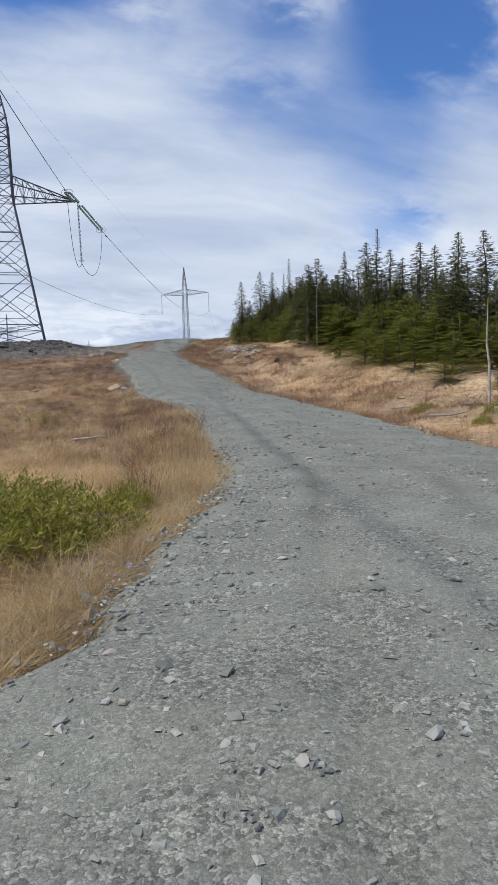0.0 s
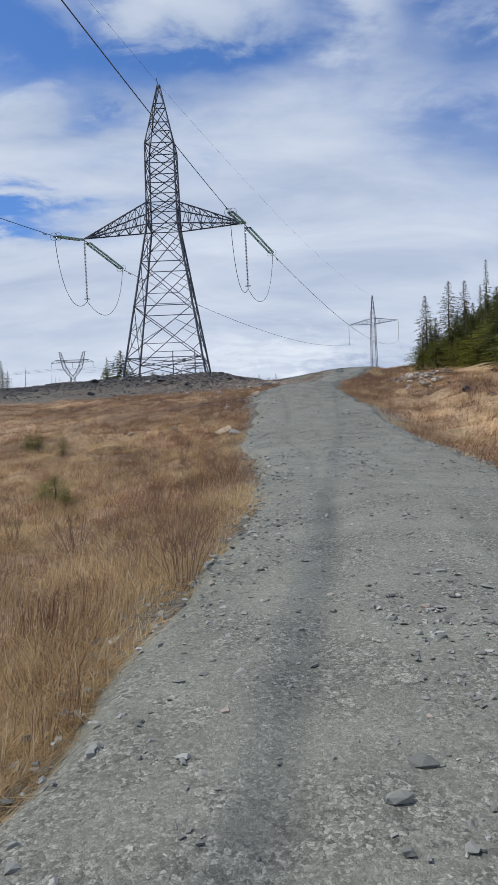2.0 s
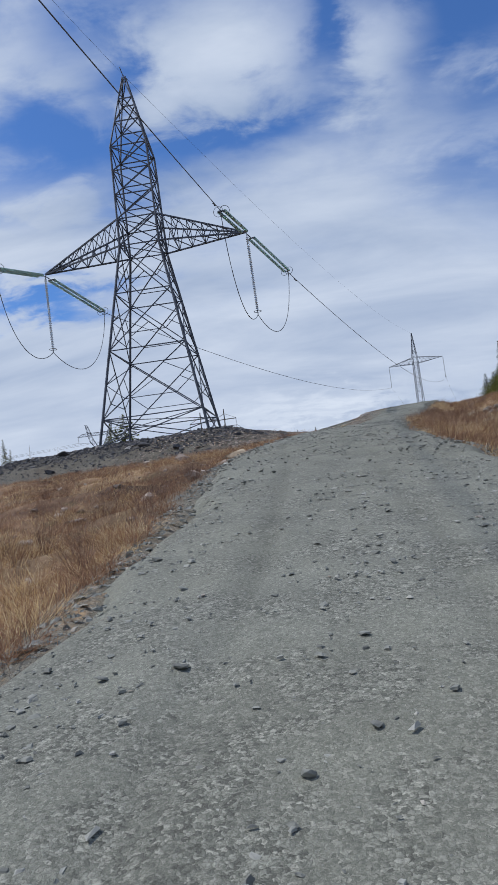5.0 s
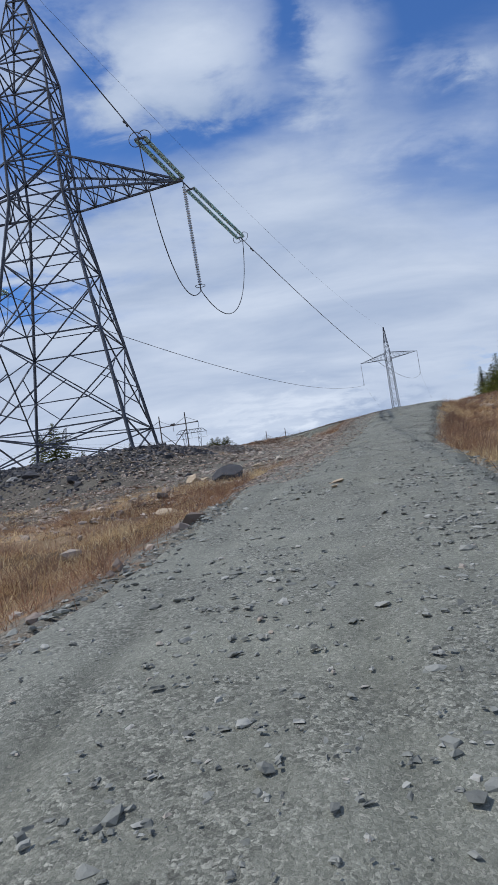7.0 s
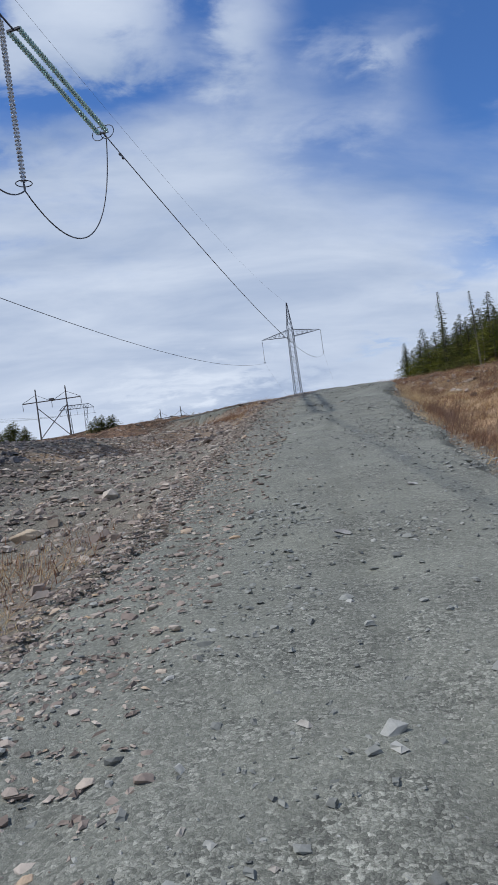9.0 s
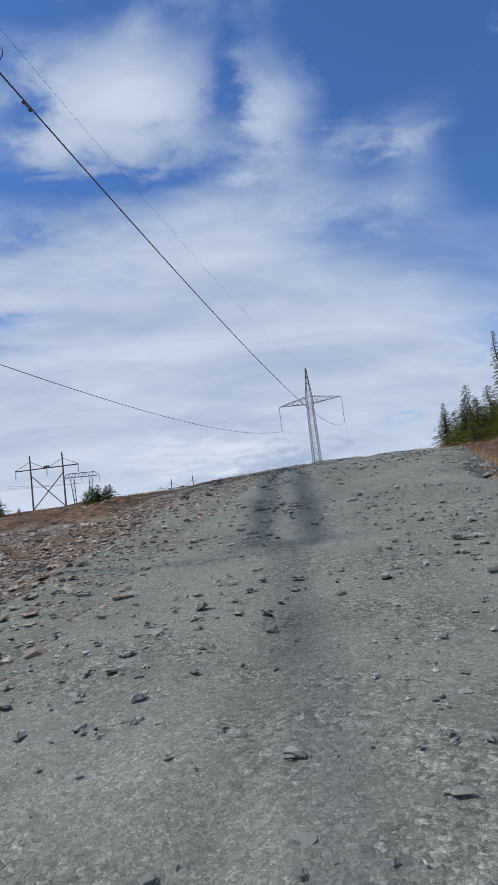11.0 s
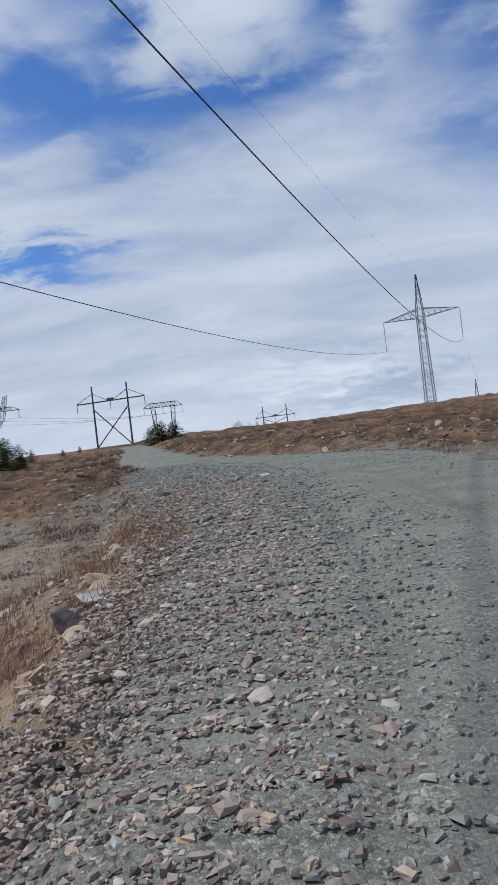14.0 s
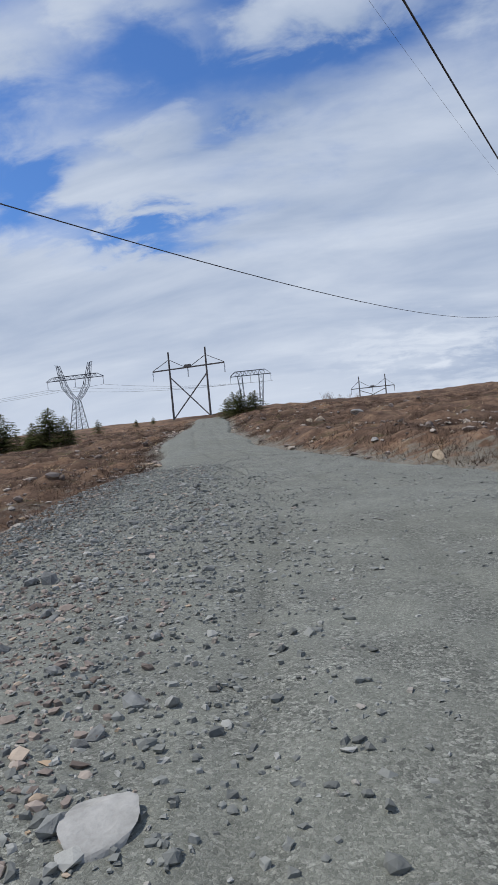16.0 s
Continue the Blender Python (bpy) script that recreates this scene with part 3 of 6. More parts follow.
def wheel_line(k):
    """Where the middle of the wheel tracks runs, in metres right of the road's middle."""
    y = CL[k, 1]
    return np.interp(y, [0, 30, 50, 66, 80, 98, 112], [-0.45, -0.35, -0.4, -0.7, -0.5, -0.3, 0.0]) + 0.10 * np.sin(y * 0.31 + 1) + 0.05 * np.sin(y * 0.77)


def wheel_tracks(across, k, wide):
    off = wheel_line(k)
    return np.maximum(np.exp(-((across - 0.75 - off) / wide) ** 2) * 0.7, np.exp(-((across + 0.75 - off) / wide) ** 2))


def road_height(u, k):
    """The gravel's height at u across (-1 to 1 between the edges) and station k: crown, wheel ruts, loose ridges."""
    x = CL[k, 0] + u * CW[k] * CT[k, 1]
    y = CL[k, 1] - u * CW[k] * CT[k, 0]
    across = u * CW[k]
    z = CZ[k] + 0.05 * (1 - u * u) - 0.028 * wheel_tracks(across, k, 0.14)
    z = z + 0.016 * np.sin(2.3 * x + 1.1 * y + np.sin(1.7 * y)) * np.sin(1.9 * y - 0.8 * x) + 0.010 * np.sin(5.1 * x + 0.7) * np.sin(4.7 * y + 1.3 * x)
    return x, y, z


ks = np.arange(0, len(CL))
us = np.linspace(-1.22, 1.22, 80)
U, K = np.meshgrid(us, ks)
wob = 0.05 * np.sin(CL[K, 1] * 1.3 + 2 * np.sign(U)) * np.sin(CL[K, 1] * 0.37) + 0.035 * np.sin(CL[K, 1] * 4.1 + np.sign(U) + 2 * np.sin(CL[K, 1])) + 0.05 * np.sin(CL[K, 1] * 0.45)
rx, ry, rz = road_height(U * (1 + wob * step(0.55, 1.0, np.abs(U))), K)
rz = rz - 0.30 * step(0.92, 1.22, np.abs(U))
under = height_at(rx, ry).reshape(rx.shape)
fringe = step(0.98, 1.18, np.abs(U))
rz = rz * (1 - fringe) + np.minimum(rz, under - 0.08) * fringe      # the shoulder runs into the ground
road = tagged(new("road", mesh_from("road", np.stack([rx, ry, rz], -1).reshape(-1, 3), grid_faces(len(us), len(ks)), GRAVEL, True)),
              "narrow grey gravel track with shallow wheel ruts", "road", kind="structure")
worn_attr = road.data.attributes.new("worn", "FLOAT", "POINT")      # fines packed dark by the wheels
worn_attr.data.foreach_set("value", np.asarray(wheel_tracks(U * CW[K], K, 0.11) * (0.55 + 0.45 * np.sin(CL[K, 1] * 0.9) * np.sin(CL[K, 1] * 0.23)), np.float32).ravel())

# ---- helpers for things ----
def thing(name, x, y, z, turn=0.0):
    ob = new(name)
    ob.matrix_basis = pose(x, y, z, 0, 0, turn)
    return ob


def part(name, verts, faces, mat, parent, label="", smooth=False):
    ob = new(name, mesh_from(name, verts, faces, mat, smooth))
    ob.parent = parent
    return tagged(ob, label) if label else ob


def beams(segments):
    """Square bars of steel: (from, to, width) each."""
    V, F = [], []
    for a, b, w in segments:
        a, b = Vector(a), Vector(b)
        d = (b - a).normalized()
        s = d.cross(Vector((0, 0, 1)) if abs(d.z) < 0.9 else Vector((1, 0, 0))).normalized()
        t = d.cross(s)
        n = len(V)
        for p in (a, b):
            for i, j in ((-1, -1), (1, -1), (1, 1), (-1, 1)):
                V.append(p + (s * i + t * j) * (w / 2))
        F += [(n, n + 1, n + 5, n + 4), (n + 1, n + 2, n + 6, n + 5), (n + 2, n + 3, n + 7, n + 6), (n + 3, n, n + 4, n + 7), (n + 3, n + 2, n + 1, n), (n + 4, n + 5, n + 6, n + 7)]
    return V, F


def tube(points, radii, sides=8, caps=True):
    """A round bar along points."""
    V, F = [], []
    pts = [Vector(p) for p in points]
    if isinstance(radii, (int, float)):
        radii = [radii] * len(pts)
    for i, (p, r) in enumerate(zip(pts, radii)):
        d = (pts[min(i + 1, len(pts) - 1)] - pts[max(i - 1, 0)]).normalized()
        s = d.cross(Vector((0, 0, 1)) if abs(d.z) < 0.9 else Vector((1, 0, 0))).normalized()
        t = d.cross(s)
        for j in range(sides):
            a = 2 * math.pi * j / sides
            V.append(p + (s * math.cos(a) + t * math.sin(a)) * r)
    for i in range(len(pts) - 1):
        for j in range(sides):
            k = (j + 1) % sides
            F.append((i * sides + j, i * sides + k, (i + 1) * sides + k, (i + 1) * sides + j))
    return V, F


def joined(*pieces):
    V, F = [], []
    for v, f in pieces:
        n = len(V)
        V += list(v)
        F += [tuple(i + n for i in q) for q in f]
    return V, F


def ring(centre, normal, radius, thick, steps=18):
    n = Vector(normal).normalized()
    s = n.cross(Vector((0, 0, 1)) if abs(n.z) < 0.9 else Vector((1, 0, 0))).normalized()
    t = n.cross(s)
    pts = [Vector(centre) + (s * math.cos(a) + t * math.sin(a)) * radius for a in np.linspace(0, 2 * math.pi, steps + 1)]
    return tube(pts, thick, 6)


def discs(a, b, radius, spacing, core=0.06, sides=10):
    """A string of insulator discs from a to b."""
    a, b = Vector(a), Vector(b)
    n = max(2, int((b - a).length / spacing))
    pts, rad = [], []
    for i in range(n):
        for f, r in ((0.05, core), (0.25, radius), (0.45, radius * 0.92), (0.60, core)):
            pts.append(a.lerp(b, (i + f) / n))
            rad.append(r)
    return tube(pts, rad, sides)


def lattice_faces(corner, levels, leg_w, brace_w, horizontal=(), redundant=()):
    """Legs and cross-bracing of a square tower. corner(z) gives half its width."""
    def c(i, z):
        h = corner(z)
        return Vector(((h, h), (-h, h), (-h, -h), (h, -h))[i % 4] + (z,))
    legs = [[(c(i, a), c(i, b), leg_w(a)) for a, b in zip(levels, levels[1:])] for i in range(4)]
    faces = []
    for i in range(4):
        s = []
        for a, b in zip(levels, levels[1:]):
            s += [(c(i, a), c(i + 1, b), brace_w), (c(i + 1, a), c(i, b), brace_w)]
            if a in horizontal:
                s.append((c(i, a), c(i + 1, a), brace_w))
            if a in redundant:
                m = (c(i, a) + c(i + 1, b) + c(i + 1, a) + c(i, b)) / 4
                q = (c(i, a) + c(i, b)) / 2
                r = (c(i + 1, a) + c(i + 1, b)) / 2
                s += [(q, c(i, a).lerp(c(i + 1, b), 0.27), brace_w * 0.7), (r, c(i + 1, a).lerp(c(i, b), 0.27), brace_w * 0.7),
                      (q, c(i + 1, a).lerp(c(i, b), 0.73), brace_w * 0.7), (r, c(i, a).lerp(c(i + 1, b), 0.73), brace_w * 0.7),
                      (c(i, a).lerp(c(i + 1, b), 0.27), c(i + 1, a).lerp(c(i, b), 0.27), brace_w * 0.7)]
        faces.append(s)
    return legs, faces


def truss_arm(root_low, root_high, tip, bays, chord, web):
    """A pyramid arm: two low and two high chords that meet at the tip."""
    s = []
    (l0, l1), (h0, h1), tip = [Vector(p) for p in root_low], [Vector(p) for p in root_high], Vector(tip)
    at = lambda p, f: p.lerp(tip, f)
    for p in (l0, l1, h0, h1):
        s.append((p, tip, chord))
    for i in range(bays):
        f, g = i / bays, (i + 1) / bays
        m = (f + g) / 2
        for lo, hi in ((l0, h0), (l1, h1)):
            s += [(at(lo, f), at(hi, m), web), (at(hi, m), at(lo, g), web)]
            if i:
                s.append((at(lo, f), at(hi, f), web))
        s += [(at(l0, f), at(l1, g), web), (at(h0, f), at(h1, g), web)]
        if i:
            s += [(at(l0, f), at(l1, f), web), (at(h0, f), at(h1, f), web)]
    return s


def sag_line(a, b, sag, n=40, swing=0.0):
    """A hanging wire; swing: how far the wind pushes its middle to +x."""
    a, b = Vector(a), Vector(b)
    return [a.lerp(b, t) + Vector((swing, 0, -sag)) * (4 * t * (1 - t)) for t in np.linspace(0, 1, n)]


# ---- the angle tower on its pad ----
T1 = Vector((-30.5, 79.6, 5.05))
T1_TURN = 18.8


def angle_tower():
    ob = tagged(thing("lattice_tower", *T1, T1_TURN), "tall galvanised steel lattice tower carrying two arms", "power tower", "lattice towers")

    def half(z):
        return float(np.interp(z, [0, 17.35, 26.3, 33.4], [4.5, 1.72, 1.6, 0.14]))
    low = [0.0, 2.2, 8.0, 13.0, 17.35]
    mid = [17.35, 19.75, 21.9, 24.1, 26.3]
    top = [26.3, 28.8, 31.1, 33.4]
    levels = low + mid[1:] + top[1:]
    legs, faces = lattice_faces(half, levels, lambda z: 0.18 if z < 17 else (0.14 if z < 25 else 0.10), 0.08, set(levels[1:]), {2.2, 8.0, 13.0})
    for s in legs:
        part("leg", *tube([s[0][0]] + [q[1] for q in s], [s[0][2] * 0.62] + [q[2] * 0.62 for q in s], 4), STEEL, ob)
    for s in faces:
        for q in s:
            part("brace", *beams([q]), STEEL, ob)
    plan = []
    for z in (2.2, 17.35, 19.75, 26.3):
        h = half(z)
        plan += [((h, h, z), (-h, -h, z), 0.06), ((-h, h, z), (h, -h, z), 0.06)]
    for q in plan:
        part("diaphragm_bar", *beams([q]), STEEL, ob)
    for sx, z in ((1, 17.5), (-1, 16.5)):
        h0, h1 = half(17.35), half(19.75)
        arm = new("crossarm", mesh_from("crossarm", *beams([((sx * h0, 0, 17.35), (sx * h0, 0, 19.75), 0.12)]), STEEL))
        arm.parent = ob
        for q in truss_arm([(sx * h0, -h0, 17.35), (sx * h0, h0, 17.35)], [(sx * h1, -h1, 19.75), (sx * h1, h1, 19.75)], (sx * 9.2, 0, z), 6, 0.12, 0.06):
            part("arm_bar", *beams([q]), STEEL, arm)
    for s in (1, -1):
        part("peak_arm", *beams([((0, 0, 33.3), (0.1 * s, 0.9 * s, 33.8), 0.06)]), STEEL, ob)
    for i in range(4):
        x, y = ((4.5, 4.5), (-4.5, 4.5), (-4.5, -4.5), (4.5, -4.5))[i]
        part("footing", *tube([(x, y, -0.7), (x, y, 0.12)], [0.42, 0.36], 12), GREYROCK, ob)
    return ob


angle_tower()
T1_M = pose(*T1, 0, 0, T1_TURN)
TIP_R, TIP_L = T1_M @ Vector((9.2, 0, 17.35)), T1_M @ Vector((-9.2, 0, 16.35))
FRONT_R, FRONT_L = Vector((-21.2, 91.0, 20.95)), Vector((-40.2, 86.6, 20.3))
BACK_R, BACK_L = Vector((-20.4, 74.2, 21.2)), Vector((-37.6, 68.8, 19.6))
DROP_R, DROP_L = TIP_R + Vector((0.15, -0.1, -7.3)), TIP_L + Vector((0.1, -0.1, -7.0))


def tension_string(tip, end):
    """Two glass strings side by side from an arm's tip to the wire, with grading rings."""
    tip, end = Vector(tip), Vector(end)
    d = (end - tip).normalized()
    across = d.cross(Vector((0, 0, 1))).normalized() * 0.24
    ob = tagged(new("insulator_string"), "pair of green glass insulator strings pulling on a tower arm", "insulator", "insulator strings")
    ob.matrix_basis = Matrix.Translation(tip)
    a, b = d * 0.9, (end - tip) - d * 0.35
    for s in (1, -1):
        part("disc_string", *discs(a + across * s, b + across * s, 0.135, 0.17), GLASS, ob)
    part("yoke", *beams([(Vector((0, 0, 0)), a, 0.06), (a + across * 1.3, a - across * 1.3, 0.09)]), STEEL, ob)
    part("yoke", *beams([(b + across * 1.3, b - across * 1.3, 0.09), (b, end - tip, 0.07)]), STEEL, ob)
    for s in (1, -1):
        part("grading_ring", *ring(b + across * s, d, 0.38, 0.022), STEEL, ob)
    return ob


def hanging_string(top, bottom, mat):
    top, bottom = Vector(top), Vector(bottom)
    ob = tagged(new("insulator_string"), "long hanging string of ribbed insulator discs", "insulator", "insulator strings")
    ob.matrix_basis = Matrix.Translation(top)
    v = bottom - top
    part("disc_string", *discs(v * 0.04, v * 0.96, 0.13, 0.16), mat, ob)
    part("link", *beams([((0, 0, 0), v * 0.05, 0.05)]), STEEL, ob)
    part("clamp", *beams([(v * 0.95, v, 0.06)]), STEEL, ob)
    part("grading_ring", *ring(v * 0.96, (0, 0, 1), 0.32, 0.02), STEEL, ob)
    return ob


for tip, drop, ends in ((TIP_R, DROP_R, (FRONT_R, BACK_R)), (TIP_L, DROP_L, (FRONT_L, BACK_L))):
    for e in ends:
        tension_string(tip, e)
    hanging_string(tip, drop, PORCELAIN)


def wire(name, points, radius, label):
    ob = new(name, mesh_from(name, *tube(points, radius, 6), CABLE, True))
    return tagged(ob, label, "cable")


for e0, e1, drop in ((FRONT_R, BACK_R, DROP_R), (FRONT_L, BACK_L, DROP_L)):
    for e in (e0, e1):
        flat = Vector((e.x - drop.x, e.y - drop.y, 0))
        c1 = Vector((e.x, e.y, drop.z - 0.7)) - flat * 0.12
        c2 = drop + flat * 0.40 + Vector((0, 0, -2.2))
        pts = [(1 - t) ** 3 * e + 3 * t * (1 - t) ** 2 * c1 + 3 * t * t * (1 - t) * c2 + t ** 3 * drop for t in np.linspace(0, 1, 28)]
        wire("jumper_cable", pts, 0.03, "slack jumper cable looping under a tower arm")

# ---- the mast up the line ----
T2 = Vector((-35.0, 262.0, 13.6))
T2_TURN = -8.0


def mast_tower(at, turn, tall, arm, detail=True):
    ob = tagged(thing("lattice_tower", *at, turn), "slender grey lattice mast with two tapering arms on the hilltop", "power tower", "lattice towers")
    arm_z = tall - 10.2

    def half(z):
        return float(np.interp(z, [0, arm_z - 3, arm_z + 1, tall], [1.15, 0.85, 0.85, 0.1]))
    levels = list(np.linspace(0, arm_z - 1.2, 14)) + [arm_z + 0.6] + list(np.linspace(arm_z + 2.6, tall, 5))
    legs, faces = lattice_faces(half, levels, lambda z: 0.13, 0.06, set(levels[1::4]))
    for s in legs:
        part("leg", *tube([s[0][0]] + [q[1] for q in s], s[0][2] * 0.6, 4), STEEL, ob)
    for s in faces:
        tagged(part("bracing", *beams(s), STEEL, ob), kind="stuff")
    for sx in (1, -1):
        part("crossarm", *beams(truss_arm([(sx * 0.85, -0.85, arm_z - 0.6), (sx * 0.85, 0.85, arm_z - 0.6)], [(sx * 0.8, -0.8, arm_z + 1.6), (sx * 0.8, 0.8, arm_z + 1.6)], (sx * arm, 0, arm_z), 6, 0.10, 0.045)), STEEL, ob)
    return ob


mast_tower(T2, T2_TURN, 33.3, 9.6)
T2_M = pose(*T2, 0, 0, T2_TURN)
T2_TIPS = [T2_M @ Vector((s * 9.6, 0, 23.1)) for s in (1, -1)]
T2_ENDS = [p + Vector((0, 0, -7.4)) for p in T2_TIPS]
for p, q in zip(T2_TIPS, T2_ENDS):
    hanging_string(p, q, PORCELAIN)
T3 = Vector((-37.0, 450.0, -1.6))
T3_M = pose(*T3, 0, 0, T2_TURN)
mast_tower(T3, T2_TURN, 33.3, 9.6)

for f, e, name in ((FRONT_R, T2_ENDS[0], 0), (FRONT_L, T2_ENDS[1], 1)):
    wire("conductor", sag_line(f, e, 5.4 if name == 0 else 3.6, 60, 1.0 if name == 0 else 0.0), 0.032, "long black power conductor sagging between towers")
    far = T3_M @ Vector(((9.6, -9.6)[name], 0, 15.7))
    wire("conductor", sag_line(e, far, 7.0, 40), 0.014, "long black power conductor sagging between towers")
for b, g in ((BACK_R, (34.0, -200, 16.0)), (BACK_L, (-7.0, -205, 19.7))):
    wire("conductor", sag_line(b, g, 6.7 if b is BACK_R else 7.2, 60), 0.032, "long black power conductor sagging between towers")


def damper(a, b, reach):
    """Two weights on a short bar, clamped under a wire a little way from its string."""
    a, b = Vector(a), Vector(b)
    d = (b - a).normalized()
    ob = tagged(new("wire_damper"), "small dumbbell damper clamped under a conductor", "damper", "wire dampers")
    ob.matrix_basis = Matrix.Translation(a + d * reach)
    part("clamp", *beams([((0, 0, 0.02), (0, 0, -0.13), 0.05)]), STEEL, ob)
    part("bar", *tube([d * -0.24 + Vector((0, 0, -0.12)), d * 0.24 + Vector((0, 0, -0.12))], 0.012, 6), STEEL, ob)
    for s in (1, -1):
        part("weight", *tube([d * (0.13 * s) + Vector((0, 0, -0.12)), d * (0.15 * s) + Vector((0, 0, -0.12)), d * (0.27 * s) + Vector((0, 0, -0.12)), d * (0.29 * s) + Vector((0, 0, -0.12))], [0.02, 0.055, 0.06, 0.02], 8), STEEL, ob)
    return ob


for e, line in ((FRONT_R, sag_line(FRONT_R, T2_ENDS[0], 5.4, 60, 1.0)), (FRONT_L, sag_line(FRONT_L, T2_ENDS[1], 3.6, 60)),
                (BACK_R, sag_line(BACK_R, (34.0, -200, 16.0), 6.7, 60)), (BACK_L, sag_line(BACK_L, (-7.0, -205, 19.7), 7.2, 60))):
    damper(line[0], line[1], 1.9)
T1_TOP, T2_TOP = T1 + Vector((0, 0, 33.6)), T2 + Vector((0, 0, 33.3))
wire("earth_wire", sag_line(T1_TOP, T2_TOP, 3.2, 40), 0.011, "thin grey earth wire between tower peaks")
wire("earth_wire", sag_line(T1_TOP, (1.0, -200, 34.0), 4.0, 40), 0.011, "thin grey earth wire between tower peaks")

# ---- the older lines across the moor ----
def ground_z(x, y):
    return float(height_at([x], [y])[0])


def pole_frame(x, y, turn, tall, half, arm_z, reach):
    """A wooden H-frame: two poles, cross-arm, stays, cross-brace and three insulators."""
    z = ground_z(x, y) - 0.4
    ob = tagged(thing("pole_frame", x, y, z, turn), "two weathered poles joined by a cross-arm and an X brace", "power pole", "pole frames")
    for s in (1, -1):
        part("pole", *tube([(s * half, 0, 0), (s * half, 0, tall)], [0.19, 0.14], 10), POLE, ob)
        part("stay", *beams([((s * half, 0, tall - 1.3), (s * reach, 0, arm_z + 0.1), 0.09)]), POLE, ob)
        part("stay", *beams([((s * half, 0, tall - 1.3), (0.5 * s, 0, arm_z + 0.1), 0.09)]), POLE, ob)
        part("brace", *beams([((s * half, 0.12 * s, arm_z * 0.86), (-s * half, 0.12 * s, 0.5), 0.17)]), POLE, ob)
    part("cross_arm", *beams([((-reach, 0, arm_z), (reach, 0, arm_z), 0.22)]), POLE, ob)
    part("bracket", *beams([((-0.55, 0, arm_z + 0.25), (0.55, 0, arm_z + 0.25), 0.5)]), POLE, ob)
    for px in (-reach, 0, reach):
        part("insulator", *discs((px, 0, arm_z - 0.1), (px, 0, arm_z - 1.7), 0.12, 0.18), PORCELAIN, ob)
    return ob


pole_frame(-83.55, 196.4, 8.8, 12.0, 3.55, 9.0, 6.9)
pole_frame(-84.6, 283.0, 12.0, 7.4, 3.7, 4.0, 6.1)


def portal_tower(x, y, turn):
    """Two leaning lattice legs under a level truss."""
    z = ground_z(x, y) - 0.3
    ob = tagged(thing("portal_tower", x, y, z, turn), "grey lattice portal tower with a level truss on two legs", "power tower")
    for s in (1, -1):
        foot, head = s * 2.6, s * 3.3
        for dx, dy in ((-0.7, -1.3), (0.7, -1.3), (0.7, 1.3), (-0.7, 1.3)):
            part("leg", *beams([((foot + dx * 0.4, dy * 1.2, 0), (head + dx, dy * 0.35, 9.4), 0.13)]), STEEL, ob)
        segs = []
        for i in range(6):
            a, b = i / 6, (i + 1) / 6
            f = lambda t, dx, dy: (foot + (head - foot) * t + dx * (0.4 + 0.6 * t), dy * (1.2 - 0.85 * t), 9.4 * t)
            segs += [(f(a, -0.7, -1.3), f(b, 0.7, -1.3), 0.07), (f(a, 0.7, 1.3), f(b, -0.7, 1.3), 0.07), (f(a, -0.7, 1.3), f(b, -0.7, -1.3), 0.07)]
        tagged(part("bracing", *beams(segs), STEEL, ob), kind="stuff")
    segs = []
    for dy in (-0.45, 0.45):
        segs += [((-6.3, dy, 9.2), (6.3, dy, 9.2), 0.12), ((-4.6, dy, 10.4), (4.6, dy, 10.4), 0.12), ((-6.3, dy, 9.2), (-4.6, dy, 10.4), 0.1), ((6.3, dy, 9.2), (4.6, dy, 10.4), 0.1)]
        for i in range(8):
            x0 = -4.6 + i * 1.15
            segs += [((x0, dy, 9.2), (x0 + 0.575, dy, 10.4), 0.07), ((x0 + 0.575, dy, 10.4), (x0 + 1.15, dy, 9.2), 0.07)]
    part("truss", *beams(segs), STEEL, ob)
    for px in (-6.2, 0, 6.2):
        part("insulator", *discs((px, 0, 9.1), (px, 0, 7.3), 0.12, 0.18), PORCELAIN, ob)
    return ob


PORTAL = portal_tower(-104.3, 250.0, 25.0)
PORTAL.scale = (0.84, 0.84, 1.0)


